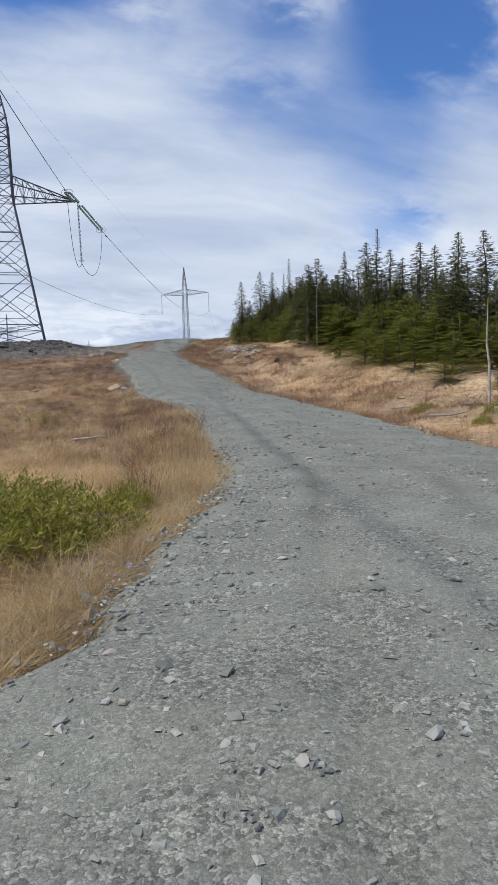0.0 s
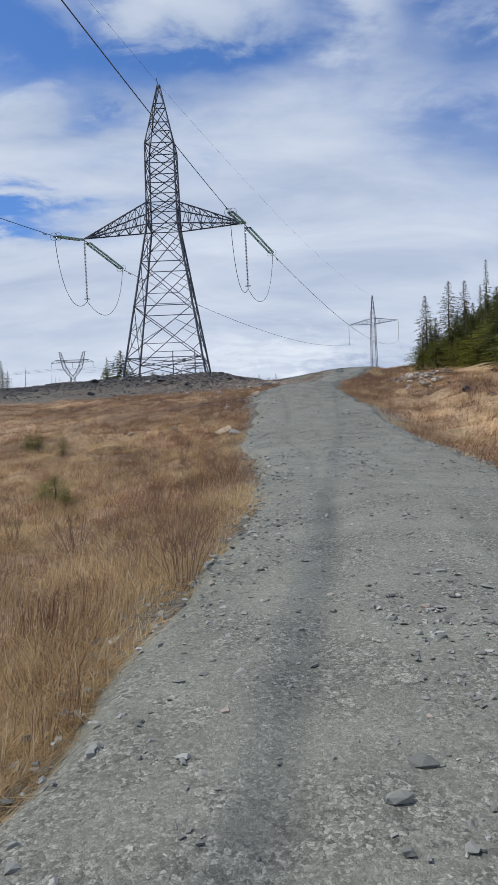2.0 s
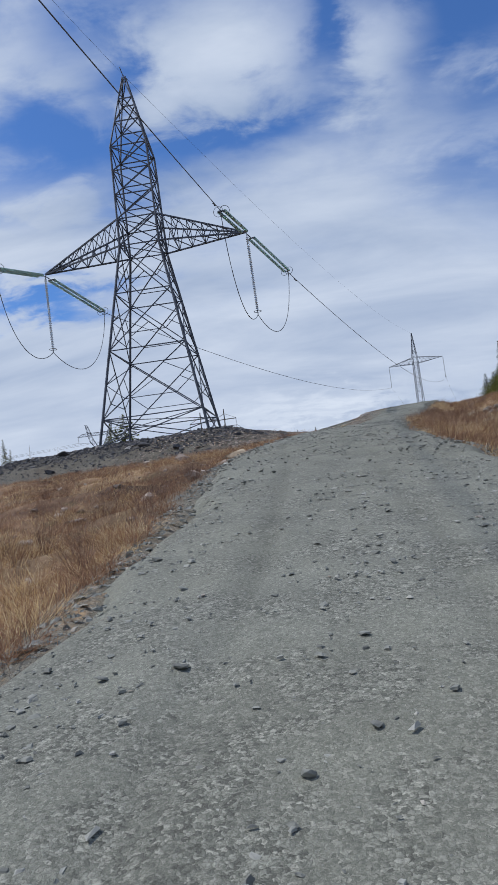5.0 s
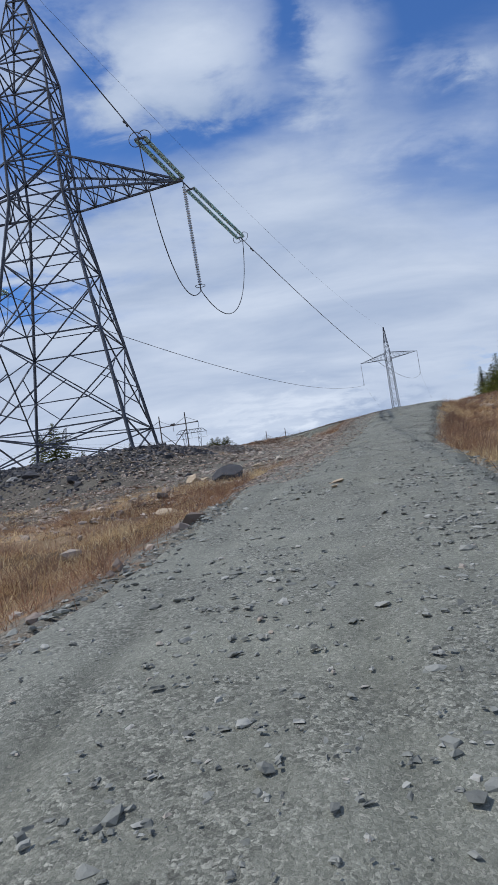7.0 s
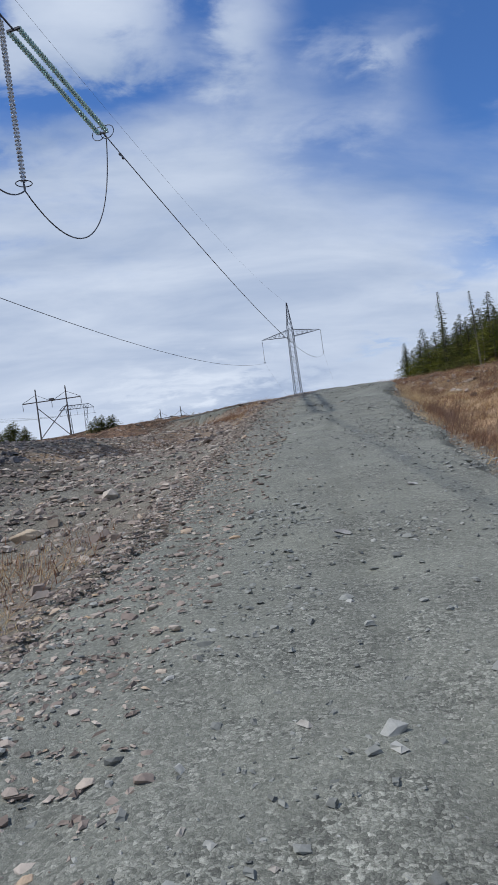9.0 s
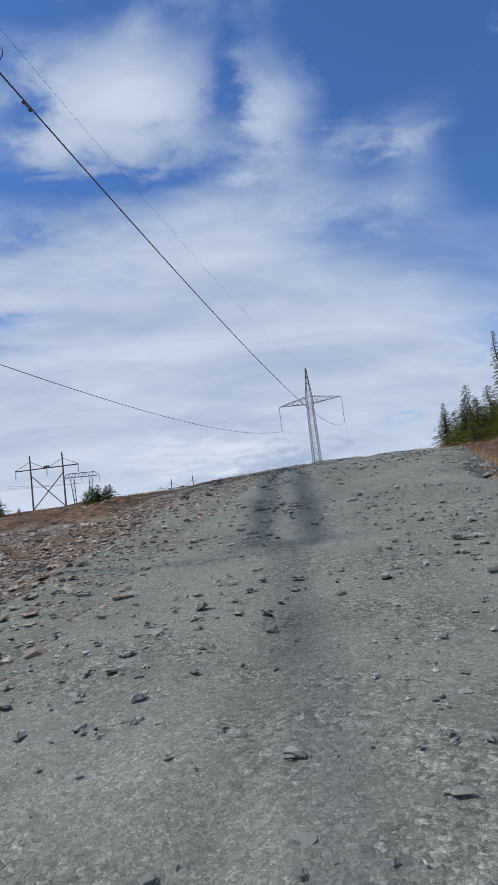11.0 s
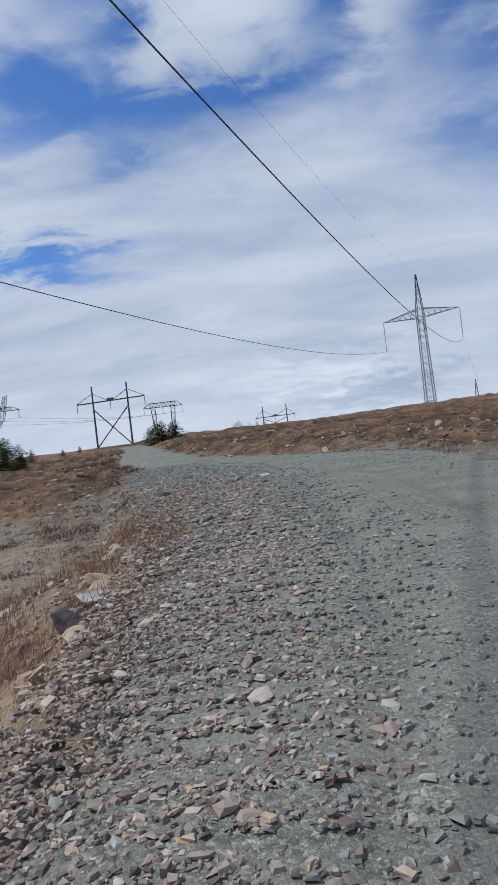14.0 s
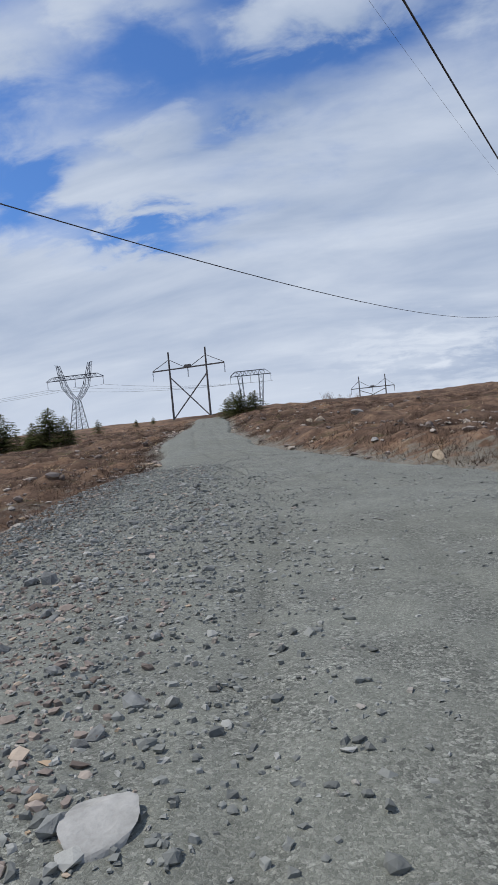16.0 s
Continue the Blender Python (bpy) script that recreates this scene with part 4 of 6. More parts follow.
def delta_tower(x, y, turn):
    """A Y-shaped lattice tower: legs to a waist, two arms, a bridge and two horns."""
    z = ground_z(x, y) - 0.3
    ob = tagged(thing("delta_tower", x, y, z, turn), "Y-shaped grey lattice tower with two horns", "power tower")
    waist = 8.3
    for sx in (1, -1):
        for sy in (1, -1):
            part("leg", *beams([((sx * 1.9, sy * 1.9, 0), (sx * 0.75, sy * 0.75, waist), 0.15)]), STEEL, ob)
    segs = []
    for i in range(6):
        a, b = i / 6, (i + 1) / 6
        h = lambda t: 1.9 + (0.75 - 1.9) * t
        for sy in (1, -1):
            segs += [((-h(a), sy * h(a), a * waist), (h(b), sy * h(b), b * waist), 0.07), ((h(a), sy * h(a), a * waist), (-h(b), sy * h(b), b * waist), 0.07)]
        for sx in (1, -1):
            segs += [((sx * h(a), -h(a), a * waist), (sx * h(b), h(b), b * waist), 0.07)]
    tagged(part("bracing", *beams(segs), STEEL, ob), kind="stuff")
    for s in (1, -1):
        segs = []
        outer = [(0.75, waist), (2.4, 10.0), (3.9, 12.2), (4.5, 14.7), (4.8, 16.6), (5.0, 18.3)]
        inner = [(-0.05, waist + 0.5), (1.2, 10.3), (2.5, 12.6), (3.2, 14.7), (3.8, 16.6), (4.4, 18.3)]
        for dy in (0.45, -0.45):
            at = lambda q: (s * q[0], dy, q[1])
            for i in range(5):
                segs += [(at(outer[i]), at(outer[i + 1]), 0.11), (at(inner[i]), at(inner[i + 1]), 0.11), (at(outer[i]), at(inner[i]), 0.06)]
                ma = ((outer[i][0] + outer[i + 1][0]) / 2, (outer[i][1] + outer[i + 1][1]) / 2)
                mb = ((inner[i][0] + inner[i + 1][0]) / 2, (inner[i][1] + inner[i + 1][1]) / 2)
                segs += [(at(inner[i]), at(ma), 0.06), (at(ma), at(inner[i + 1]), 0.06), (at(mb), at(ma), 0.05)]
        segs += [((s * 4.6, 0, 18.3), (s * 5.6, 0, 18.5), 0.1), ((s * 5.0, -0.45, 18.3), (s * 5.0, 0.45, 18.3), 0.1)]
        part("arm", *beams(segs), STEEL, ob)
    segs = []
    for dy in (-0.4, 0.4):
        segs += [((-8.4, dy, 14.2), (8.4, dy, 14.2), 0.11), ((-6.5, dy, 15.2), (6.5, dy, 15.2), 0.11), ((-8.4, dy, 14.2), (-6.5, dy, 15.2), 0.09), ((8.4, dy, 14.2), (6.5, dy, 15.2), 0.09)]
        for i in range(10):
            x0 = -6.5 + i * 1.3
            segs += [((x0, dy, 14.2), (x0 + 0.65, dy, 15.2), 0.06), ((x0 + 0.65, dy, 15.2), (x0 + 1.3, dy, 14.2), 0.06)]
    part("bridge", *beams(segs), STEEL, ob)
    for px in (-8.2, 0, 8.2):
        part("insulator", *discs((px, 0, 14.1), (px, 0, 12.0), 0.13, 0.18), PORCELAIN, ob)
    return ob


DT = delta_tower(-149.5, 233.0, 20.0)
for px in (-8.2, 0, 8.2):
    tip = DT.matrix_basis @ Vector((px, 0, 12.0))
    wire("line_cable", sag_line(tip, tip + Vector((-290, -60, 6)), 5.0, 24), 0.03, "thin far-off line cable over the moor")
    wire("line_cable", sag_line(tip, (-104.3 + px * 0.63, 250 + px * 0.28, ground_z(-104.3, 250) + 7.0), 1.0, 16), 0.03, "thin far-off line cable over the moor")

# ---- trees ----
def conifer_parts(height, radius, seed, mat, whorl=0.26, lift=0.0, shape=0.85, sprays=10, first=0.12, size=0.36):
    """Trunk and crown of a spruce or fir: whorls of drooping branches with sprays of needles."""
    r = random.Random(seed)
    bend = [(r.uniform(-0.05, 0.05), r.uniform(-0.05, 0.05)) for _ in range(7)]
    trunk_pts, trunk_r = [], []
    for i in range(8):
        t = i / 7
        b = bend[min(i, 6)]
        trunk_pts.append((b[0] * t * height * 0.15, b[1] * t * height * 0.15, -0.4 if i == 0 else t * height * 0.985))
        trunk_r.append(max(0.012, 0.0135 * height * (1 - t) ** 0.9))
    trunk = tube(trunk_pts, trunk_r, 7)
    V, F = [], []

    def blade(p, d, length, width):
        up = Vector((r.uniform(-0.5, 0.5), r.uniform(-0.5, 0.5), 1))
        side = d.cross(up)
        if side.length < 1e-4:
            return
        side = side.normalized() * width
        n = len(V)
        V.extend([p + side, p + d * length, p - side])
        F.append((n, n + 1, n + 2))
    # branches leave the trunk at every height, each with its own reach and droop
    steps = int(height * (1 - first) / whorl * 5.2)
    for i in range(steps):
        t = first + (0.985 - first) * (i + r.random()) / steps
        lump = 0.86 + 0.13 * math.sin(t * 19 + seed) + 0.08 * math.sin(t * 43 + 2 * seed)
        reach = radius * (1 - t) ** shape * lump + 0.05
        fan = size * (0.42 + 0.58 * min(1.0, (1 - t) * 2.6))
        a = i * 2.4 + r.uniform(-0.7, 0.7)
        length = reach * r.choice((r.uniform(0.35, 0.8), r.uniform(0.7, 1.2), r.uniform(0.7, 1.1)))
        rise = lift + 0.35 * t - 0.18 + r.uniform(-0.2, 0.2)
        out = Vector((math.cos(a), math.sin(a), 0))
        base = Vector((0, 0, t * height))
        m = max(5, int(sprays * (0.4 + length / max(radius, 0.3))))
        for j in range(m):
            s = ((j + r.uniform(0.1, 1.0)) / m) ** 0.75
            p = base + out * (length * s) + Vector((0, 0, rise * length * s - 0.25 * length * s * s))
            for sd in (1, -1):
                w = Vector((-out.y, out.x, 0)) * sd
                d = (out * r.uniform(0.2, 1.0) + w * r.uniform(0.2, 1.0) + Vector((0, 0, r.uniform(-0.6, 0.45)))).normalized()
                blade(p, d, fan * r.uniform(0.55, 1.25) * (1.05 - 0.35 * s), fan * r.uniform(0.12, 0.22))
        blade(base + out * length * 0.85 + Vector((0, 0, rise * length * 0.85 - 0.18 * length)), (out + Vector((0, 0, r.uniform(-0.1, 0.4)))).normalized(), fan * 0.9, fan * 0.16)
    for i in range(7):
        blade(Vector((0, 0, height * 0.97)), Vector((r.uniform(-0.3, 0.3), r.uniform(-0.3, 0.3), 1)).normalized(), size * 0.8, size * 0.08)
    return trunk, (V, F)


def conifer(kind, height, radius, seed, mat, label, category, **more):
    trunk, crown = conifer_parts(height, radius, seed, mat, **more)
    ob = tagged(new(kind), label, category)
    part("trunk", *trunk, BARK, ob, smooth=True)
    part("crown", *crown, mat, ob)
    ob["tall"] = height
    return ob


SPRUCE = [conifer("spruce_tree", 8.0, 1.75 + 0.12 * i, 11 + i, NEEDLE, "dark green spruce with drooping branches at the wood's edge", "tree", first=0.05 + 0.03 * i, size=0.25, sprays=11, whorl=0.17, shape=(0.9, 0.8, 1.0, 0.85)[i]) for i in range(4)]
SPIRE = [conifer("spruce_tree", 8.0, 0.75 + 0.1 * i, 31 + i, NEEDLE, "thin ragged spruce with a bare lower trunk", "tree", first=0.22 + 0.1 * i, sprays=9, whorl=0.26, shape=0.95, size=0.2) for i in range(3)]
FIRS = [conifer("fir_tree", 4.0, 1.55 + 0.15 * i, 51 + i, FIR, "bushy bright green young fir reaching the ground", "tree", first=0.02, whorl=0.11, shape=0.62, sprays=15, lift=0.2, size=0.16) for i in range(3)]
def juniper(seed):
    """A low spreading mat of feathery shoots."""
    r = random.Random(seed)
    V, F = [], []
    for _ in range(620):
        a, d = r.uniform(0, 6.28), math.sqrt(r.random()) * 0.95
        p = Vector((math.cos(a) * d, math.sin(a) * d, 0.02 + 0.42 * (1 - d * d) * r.uniform(0.2, 1.0)))
        lean = Vector((math.cos(a) * d * 1.1 + r.uniform(-0.5, 0.5), math.sin(a) * d * 1.1 + r.uniform(-0.5, 0.5), r.uniform(0.35, 1.1))).normalized()
        length = r.uniform(0.16, 0.36)
        for k in range(9):
            q = p + lean * length * (k + r.random()) / 9 + Vector((0, 0, -0.02 * k * d))
            out = (lean * r.uniform(0.5, 1.2) + Vector((r.uniform(-1, 1), r.uniform(-1, 1), r.uniform(-0.5, 0.7)))).normalized()
            side = out.cross(Vector((r.uniform(-1, 1), r.uniform(-1, 1), 0.6))).normalized() * 0.011
            n, reach = len(V), r.uniform(0.04, 0.08)
            V.extend([q - side, q + side, q + out * reach])
            F.append((n, n + 1, n + 2))
    ob = tagged(new("juniper_shrub"), "low spreading yellow-green juniper in the dead grass", "shrub")
    part("foliage", V, F, JUNIPER, ob)
    for i in range(9):
        a = i * 0.7
        part("branch", *tube([(0, 0, -0.05), (math.cos(a) * 0.4, math.sin(a) * 0.4, 0.12), (math.cos(a) * 0.85, math.sin(a) * 0.85, 0.16)], [0.014, 0.009, 0.004], 5), BARK, ob)
    ob["tall"] = 0.7
    return ob


MAT = [juniper(71 + i) for i in range(3)]


BUSH = [conifer("spruce_tree", 3.0, 1.35 + 0.15 * i, 81 + i, NEEDLE, "small dark bushy spruce out on the brown moor", "tree", first=0.02, whorl=0.11, shape=0.75, sprays=13, lift=0.15, size=0.22) for i in range(3)]


def snag_tree(seed):
    r = random.Random(seed)
    ob = tagged(new("dead_tree"), "bare grey dead tree trunk with broken twigs", "tree")
    pts = [(0, 0, -0.3)] + [(r.uniform(-0.03, 0.03) * i, r.uniform(-0.03, 0.03) * i, 1.2 * i) for i in range(1, 6)]
    part("trunk", *tube(pts, [0.09, 0.085, 0.07, 0.055, 0.035, 0.015], 7), DRIFT, ob, smooth=True)
    for i in range(16):
        z = r.uniform(1.0, 5.4)
        a = r.uniform(0, 6.28)
        length = r.uniform(0.25, 0.9) * (1 - z / 8)
        c = Vector(pts[min(5, int(z / 1.2))])
        base = Vector((c.x, c.y, z))
        part("branch", *tube([base, base + Vector((math.cos(a), math.sin(a), r.uniform(-0.3, 0.3))) * length], [0.02, 0.006], 4), DRIFT, ob)
    ob["tall"] = 6.0
    return ob


SNAG = [snag_tree(91 + i) for i in range(2)]
used = set()


def plant(models, x, y, tall=None, top=None, wide=1.0, seed=0, sink=0.0, label=""):
    """A copy of one of the models, standing on the ground with the given height or top."""
    r = random.Random(seed * 131 + int(x * 17) + int(y * 29))
    ob = r.choice(models)
    z = ground_z(x, y)
    h = tall if tall else max(0.8, top - z)
    s = h / ob["tall"]
    m = pose(x, y, z - sink, r.uniform(-3, 3), r.uniform(-3, 3), r.uniform(0, 360)) @ Matrix.Diagonal((s * wide * r.uniform(0.9, 1.1), s * wide * r.uniform(0.9, 1.1), s, 1))
    if ob.name not in used:
        used.add(ob.name)
        ob.matrix_basis = m
        c = ob
    else:
        c = copy_thing(ob, m)
    if label:
        tagged(c, label)
    return c


# the edge of the wood beside the climb, and its skyline
EDGE = [(-1.2, 71, 10.3, 0), (0.7, 68, 10.7, 0), (1.9, 66, 10.2, 0), (3.4, 60, 10.4, 1), (4.6, 48, 9, 0), (5.4, 50, 9.9, 0), (7.8, 55, 9.8, 0), (10.2, 57, 12.1, 0), (10.9, 57.5, 12.1, 1), (12.1, 58, 11.5, 0), (14.4, 58, 12.6, 0), (15.9, 58, 12.3, 0), (17.1, 55, 11.9, 0), (18.4, 52, 11.6, 0),
        (-6.2, 125.5, 13, 0), (-4.2, 126, 14.6, 0), (-3.8, 112, 13, 1), (-3.4, 105, 11.7, 0), (-2.9, 100, 11.8, 1), (-2.6, 98, 11.7, 0), (-2, 95.5, 11.2, 0)]
for i, (x, y, top, thin) in enumerate(EDGE):
    tagged(plant(SPIRE if thin else SPRUCE, x, y, top=top, wide=1.25 if thin else 1.4, seed=i), group="edge of the wood")
SKY_A = sorted((math.atan2(x - 2.75, y - 1.3), (t + 0.8) / math.hypot(x - 2.75, y - 1.3)) for x, y, t, _ in EDGE[:14])
SKY_B = sorted((math.atan2(x + 8.8, y - 58.6), (t - 3.75) / math.hypot(x + 8.8, y - 58.6)) for x, y, t, _ in EDGE[14:])
r = random.Random(5)
count, tries = 0, 0
spots = [(x, y) for x, y, _, _ in EDGE]
while count < 260 and tries < 20000:
    tries += 1
    x, y = r.uniform(-8, 36), r.uniform(34, 128)
    side_d, kk = from_road([x], [y])
    line = float(np.interp(y, [34, 38, 48, 60, 71, 76, 92, 100, 112, 125, 131], [13, 9, 5.5, 2.5, -0.5, 1.0, -1.5, -2.5, -3.2, -4.8, -4.0]))
    if x < line + 0.2 or x > line + 10 * r.random() ** 0.9 + 1 or min((x - a) ** 2 + (y - b) ** 2 for a, b in spots) < 1.05 ** 2:
        continue
    z = ground_z(x, y)
    h = r.uniform(4.4, 7.8)
    for sky_line, ex, ey, ez in ((SKY_A, 2.75, 1.3, -0.8), (SKY_B, -8.8, 58.6, 3.75)):
        if y > ey + 15:
            a, d = math.atan2(x - ex, y - ey), math.hypot(x - ex, y - ey)
            if sky_line[0][0] - 0.02 < a < sky_line[-1][0] + 0.05:
                limit = float(np.interp(a, [q[0] for q in sky_line], [q[1] for q in sky_line])) * d + ez
                h = min(h, limit - z - (r.uniform(0.5, 2.0) if ey < 5 else r.uniform(1.0, 2.6)))
    if h < 1.6:
        continue
    front = x < line + 2.2
    plant(FIRS if h < 3.4 or front and r.random() < 0.7 else SPRUCE * 3 + SPIRE, x, y, tall=min(h, r.uniform(3.0, 4.8)) if front else h, seed=count, wide=1.55 if h > 4.5 else 1.5)
    spots.append((x, y))
    count += 1
# young firs in front of it
for i, (x, y, h) in enumerate([(9.3, 34.2, 2.9), (10.7, 32.6, 3.1), (12.1, 31.2, 3.2), (13.6, 30.0, 3.3), (8.2, 36.3, 2.7), (15.0, 31.0, 3.8), (7.4, 38.5, 3.3), (9.2, 38.0, 3.7), (10.8, 36.2, 3.2), (12.4, 34.5, 3.6), (8.3, 41.0, 3.4), (13.9, 32.6, 3.4), (6.4, 43.0, 2.2), (11.6, 38.8, 4.2), (15.2, 34.5, 4.4), (14.2, 37.5, 4.6), (8.6, 43.5, 4.0), (10.4, 41.0, 4.4), (12.8, 40.0, 4.6), (7.0, 46.0, 3.6), (6.2, 49.0, 3.4), (17.6, 34.0, 4.8), (9.6, 29.5, 1.5)] + [(11.0, 27.0, 1.3), (16.5, 31.0, 4.0), (-1.8, 68.5, 3.2), (-0.2, 66.0, 3.0), (1.4, 62.5, 2.8), (3.0, 56.5, 2.8), (-2.6, 96.5, 3.0), (-2.4, 101.5, 3.2), (-3.2, 107, 3.0), (-3.6, 116, 3.0), (-4.4, 121, 2.6), (-4.8, 119, 3.6), (-5.2, 122.5, 3.8), (-4.0, 115, 3.8), (-5.6, 125, 3.4), (-3.4, 112.5, 4.0), (-3.0, 109, 4.0), (-2.6, 104, 4.0)]):
    plant(FIRS, x, y, tall=h, seed=200 + i, wide=1.45)
for i, (x, y, top) in enumerate([(-6.4, 126, 12.0), (-5.6, 124, 11.8), (-5.0, 121, 12.0), (-4.5, 118, 11.6), (-4.2, 115, 12.2), (-3.8, 110.5, 11.4), (-3.3, 106.5, 11.3), (-3.0, 103, 11.0), (-1.6, 69.5, 7.8), (-0.4, 67.5, 8.2), (1.2, 64.5, 8.0), (2.6, 61.5, 7.8), (4.0, 55.5, 7.6)]):
    tagged(plant(SPRUCE, x, y, top=top, wide=1.8, seed=230 + i), group="edge of the wood")
plant(SNAG, 9.2, 22.2, tall=3.4, seed=1)
plant(SNAG, -2.9, 98.6, tall=5.0, seed=2)
plant(SNAG, 5.2, 47.6, tall=4.2, seed=3)
# spruces and dead trunks behind the tower's pad and out on the moor
for i, (x, y, top, w) in enumerate([(-103.1, 125, 21.0, 0.8), (-100.1, 125, 17.6, 0.8), (-98, 122, 15.5, 0.9), (-92.4, 125, 16.6, 0.7), (-90.5, 124, 14.5, 0.7), (-57.6, 110, 13.1, 0.9), (-55.4, 110, 11.2, 1.0), (-53.8, 110, 10.6, 1.1),
                                     (-56.7, 108, 11.4, 1.2), (-53.0, 107, 11.0, 1.2), (-50.4, 108, 10.4, 1.2), (-48.2, 108.5, 9.4, 1.2), (-57.0, 130, 12.2, 0.9), (-54.0, 130, 10.6, 1.3), (-52.2, 131, 10.0, 1.2)]):
    plant(SPRUCE if w <= 1 else BUSH, x, y, top=top - (1.3 if w > 1 else 0), wide=1.2 * w if w <= 1 else 1.0 * w, seed=300 + i, label="dark spruce standing on the moor behind the gravel pad")
for i, (x, y, top) in enumerate([(-86.9, 125, 16.0), (-80.0, 125, 14.0), (-95.5, 124, 15.2), (-88.5, 123, 13.6), (-93.8, 126, 16.0), (-76, 122, 12.0), (-79, 124.5, 13.0), (-60.5, 112, 11.6)]):
    plant(SNAG, x, y, top=top, seed=330 + i)
for i, (x, y, top, w) in enumerate([(-75.5, 150, 11.4, 1.1), (-73.8, 151, 11.9, 1.0), (-72.4, 149.5, 11.2, 1.2), (-77.2, 150.5, 11.0, 1.1), (-70.3, 150, 10.9, 1.1), (-67.8, 150, 11.6, 1.0), (-66.2, 150.5, 12.3, 1.0), (-65.1, 149.5, 11.8, 1.1), (-63.6, 150, 11.7, 0.9), (-68.6, 151.5, 10.7, 1.2), (-64.6, 151.5, 10.8, 1.2), (-66.9, 148.8, 10.6, 1.3), (-72.6, 153, 10.6, 1.2), (-75, 156, 11.0, 1.0), (-84.3, 175, 12.4, 0.9), (-90.5, 190, 12.8, 1.0), (-86.8, 190, 12.9, 1.0)]):
    plant(BUSH, x, y, top=top - 1.0, wide=1.35 * w, seed=350 + i, label="small dark spruce out on the brown moor")
for i, (x, y, top) in enumerate([(-67.6, 187, 14.5), (-66.2, 187.6, 13.8), (-69.0, 187.4, 13.7), (-64.9, 186.6, 13.1), (-70.3, 187.6, 12.9), (-67.0, 185.8, 13.3)]):
    plant(BUSH, x, y, tall=1.8 + 0.35 * (i % 3), wide=1.55, seed=370 + i, label="dark bushy fir beside the far end of the track")
for i, (x, y, h, w) in enumerate([(0.45, 7.7, 0.8, 0.95), (-0.1, 7.1, 0.85, 1.1), (-0.9, 7.6, 0.8, 1.1), (0.9, 8.7, 0.6, 0.6), (-0.4, 8.4, 0.7, 0.9), (-1.7, 7.2, 0.7, 1.1), (0.55, 7.1, 0.55, 0.6),
                                  (8.2, 19.5, 0.7, 0.75), (9.4, 20.8, 0.9, 0.6), (10.3, 19.2, 0.8, 0.75), (7.6, 24.0, 0.6, 0.75)]):
    plant(MAT, x, y, tall=h * 0.85, wide=w, seed=400 + i)
for i, (x, y, h) in enumerate([(-5.6, 23.7, 0.95), (-5.0, 23.2, 0.6), (-6.4, 24.4, 0.7), (-12.4, 32.0, 1.1), (-10.9, 31.4, 1.0), (-13.6, 33.0, 0.8), (-4.4, 20.9, 0.45), (9.8, 21.6, 0.9), (10.6, 22.4, 1.2)]):
    plant(FIRS, x, y, tall=h * 1.1, wide=1.55, seed=430 + i, label="knee-high bushy green fir in the brown heath")

# ---- shrubs of bare twigs ----
def twig_shrub(seed, stems=15, tall=1.1, spread=0.55):
    r = random.Random(seed)
    pieces = []
    for _ in range(stems):
        a, s = r.uniform(0, 6.28), r.uniform(0.1, 1.0)
        h = tall * r.uniform(0.45, 1.0)
        p = Vector((math.cos(a), math.sin(a), 0)) * 0.12 * s
        tip = Vector((math.cos(a) * spread * s, math.sin(a) * spread * s, h))
        mid = p.lerp(tip, 0.5) + Vector((r.uniform(-0.06, 0.06), r.uniform(-0.06, 0.06), 0.05))
        pieces.append(tube([p - Vector((0, 0, 0.1)), mid, tip], [0.006, 0.0045, 0.002], 3))
        for _ in range(4):
            t = r.uniform(0.4, 0.9)
            b = p.lerp(tip, t)
            e = b + Vector((r.uniform(-0.2, 0.2), r.uniform(-0.2, 0.2), r.uniform(0.08, 0.3)))
            pieces.append(tube([b, e], [0.003, 0.0015], 3))
    ob = tagged(new("bare_shrub", mesh_from("bare_shrub", *joined(*pieces), TWIG)), "leafless reddish-brown twiggy shrub in the dead grass", "shrub", "bare shrubs")
    ob["tall"] = tall
    return ob


SHRUBS = [twig_shrub(3 + i) for i in range(4)]
plant(SHRUBS, 0.6, 17.0, tall=0.75, wide=1.1, seed=1)
plant(SHRUBS, 0.35, 17.7, tall=0.8, wide=1.2, seed=2)
r = random.Random(12)
for i in range(150):
    zone_i = i % 5
    if zone_i < 2:
        y = r.uniform(9, 46)
        x = float(road_x(y) - road_w(y)) - r.uniform(0.8, 2.6 if zone_i == 0 else 9)
        h = r.uniform(0.4, 0.9)
    elif zone_i == 2:
        y = r.uniform(28, 92)
        x = float(road_x(y) + road_w(y)) + r.uniform(0.6, 4.5)
        h = r.uniform(0.5, 1.1)
    elif zone_i == 3:
        y = r.uniform(80, 118)
        x = float(road_x(y) - road_w(y)) - r.uniform(2.0, 9)
        h = r.uniform(0.3, 0.8)
    else:
        y = r.uniform(120, 190)
        x = float(road_x(y)) + r.choice((-1, 1)) * r.uniform(4, 30)
        h = r.uniform(0.4, 1.0)
    plant(SHRUBS, x, y, tall=h, wide=r.uniform(0.9, 1.3), seed=500 + i)
for i in range(70):
    y = r.uniform(24, 62)
    plant(SHRUBS, float(road_x(y) - road_w(y)) - r.uniform(0.6, 11), y, tall=r.uniform(0.25, 0.6), wide=1.4, seed=760 + i)
for i in range(44):
    y = r.uniform(56, 78)
    plant(SHRUBS, float(road_x(y) + road_w(y)) + r.uniform(0.5, 3.2), y, tall=r.uniform(0.5, 1.0), wide=1.2, seed=640 + i)
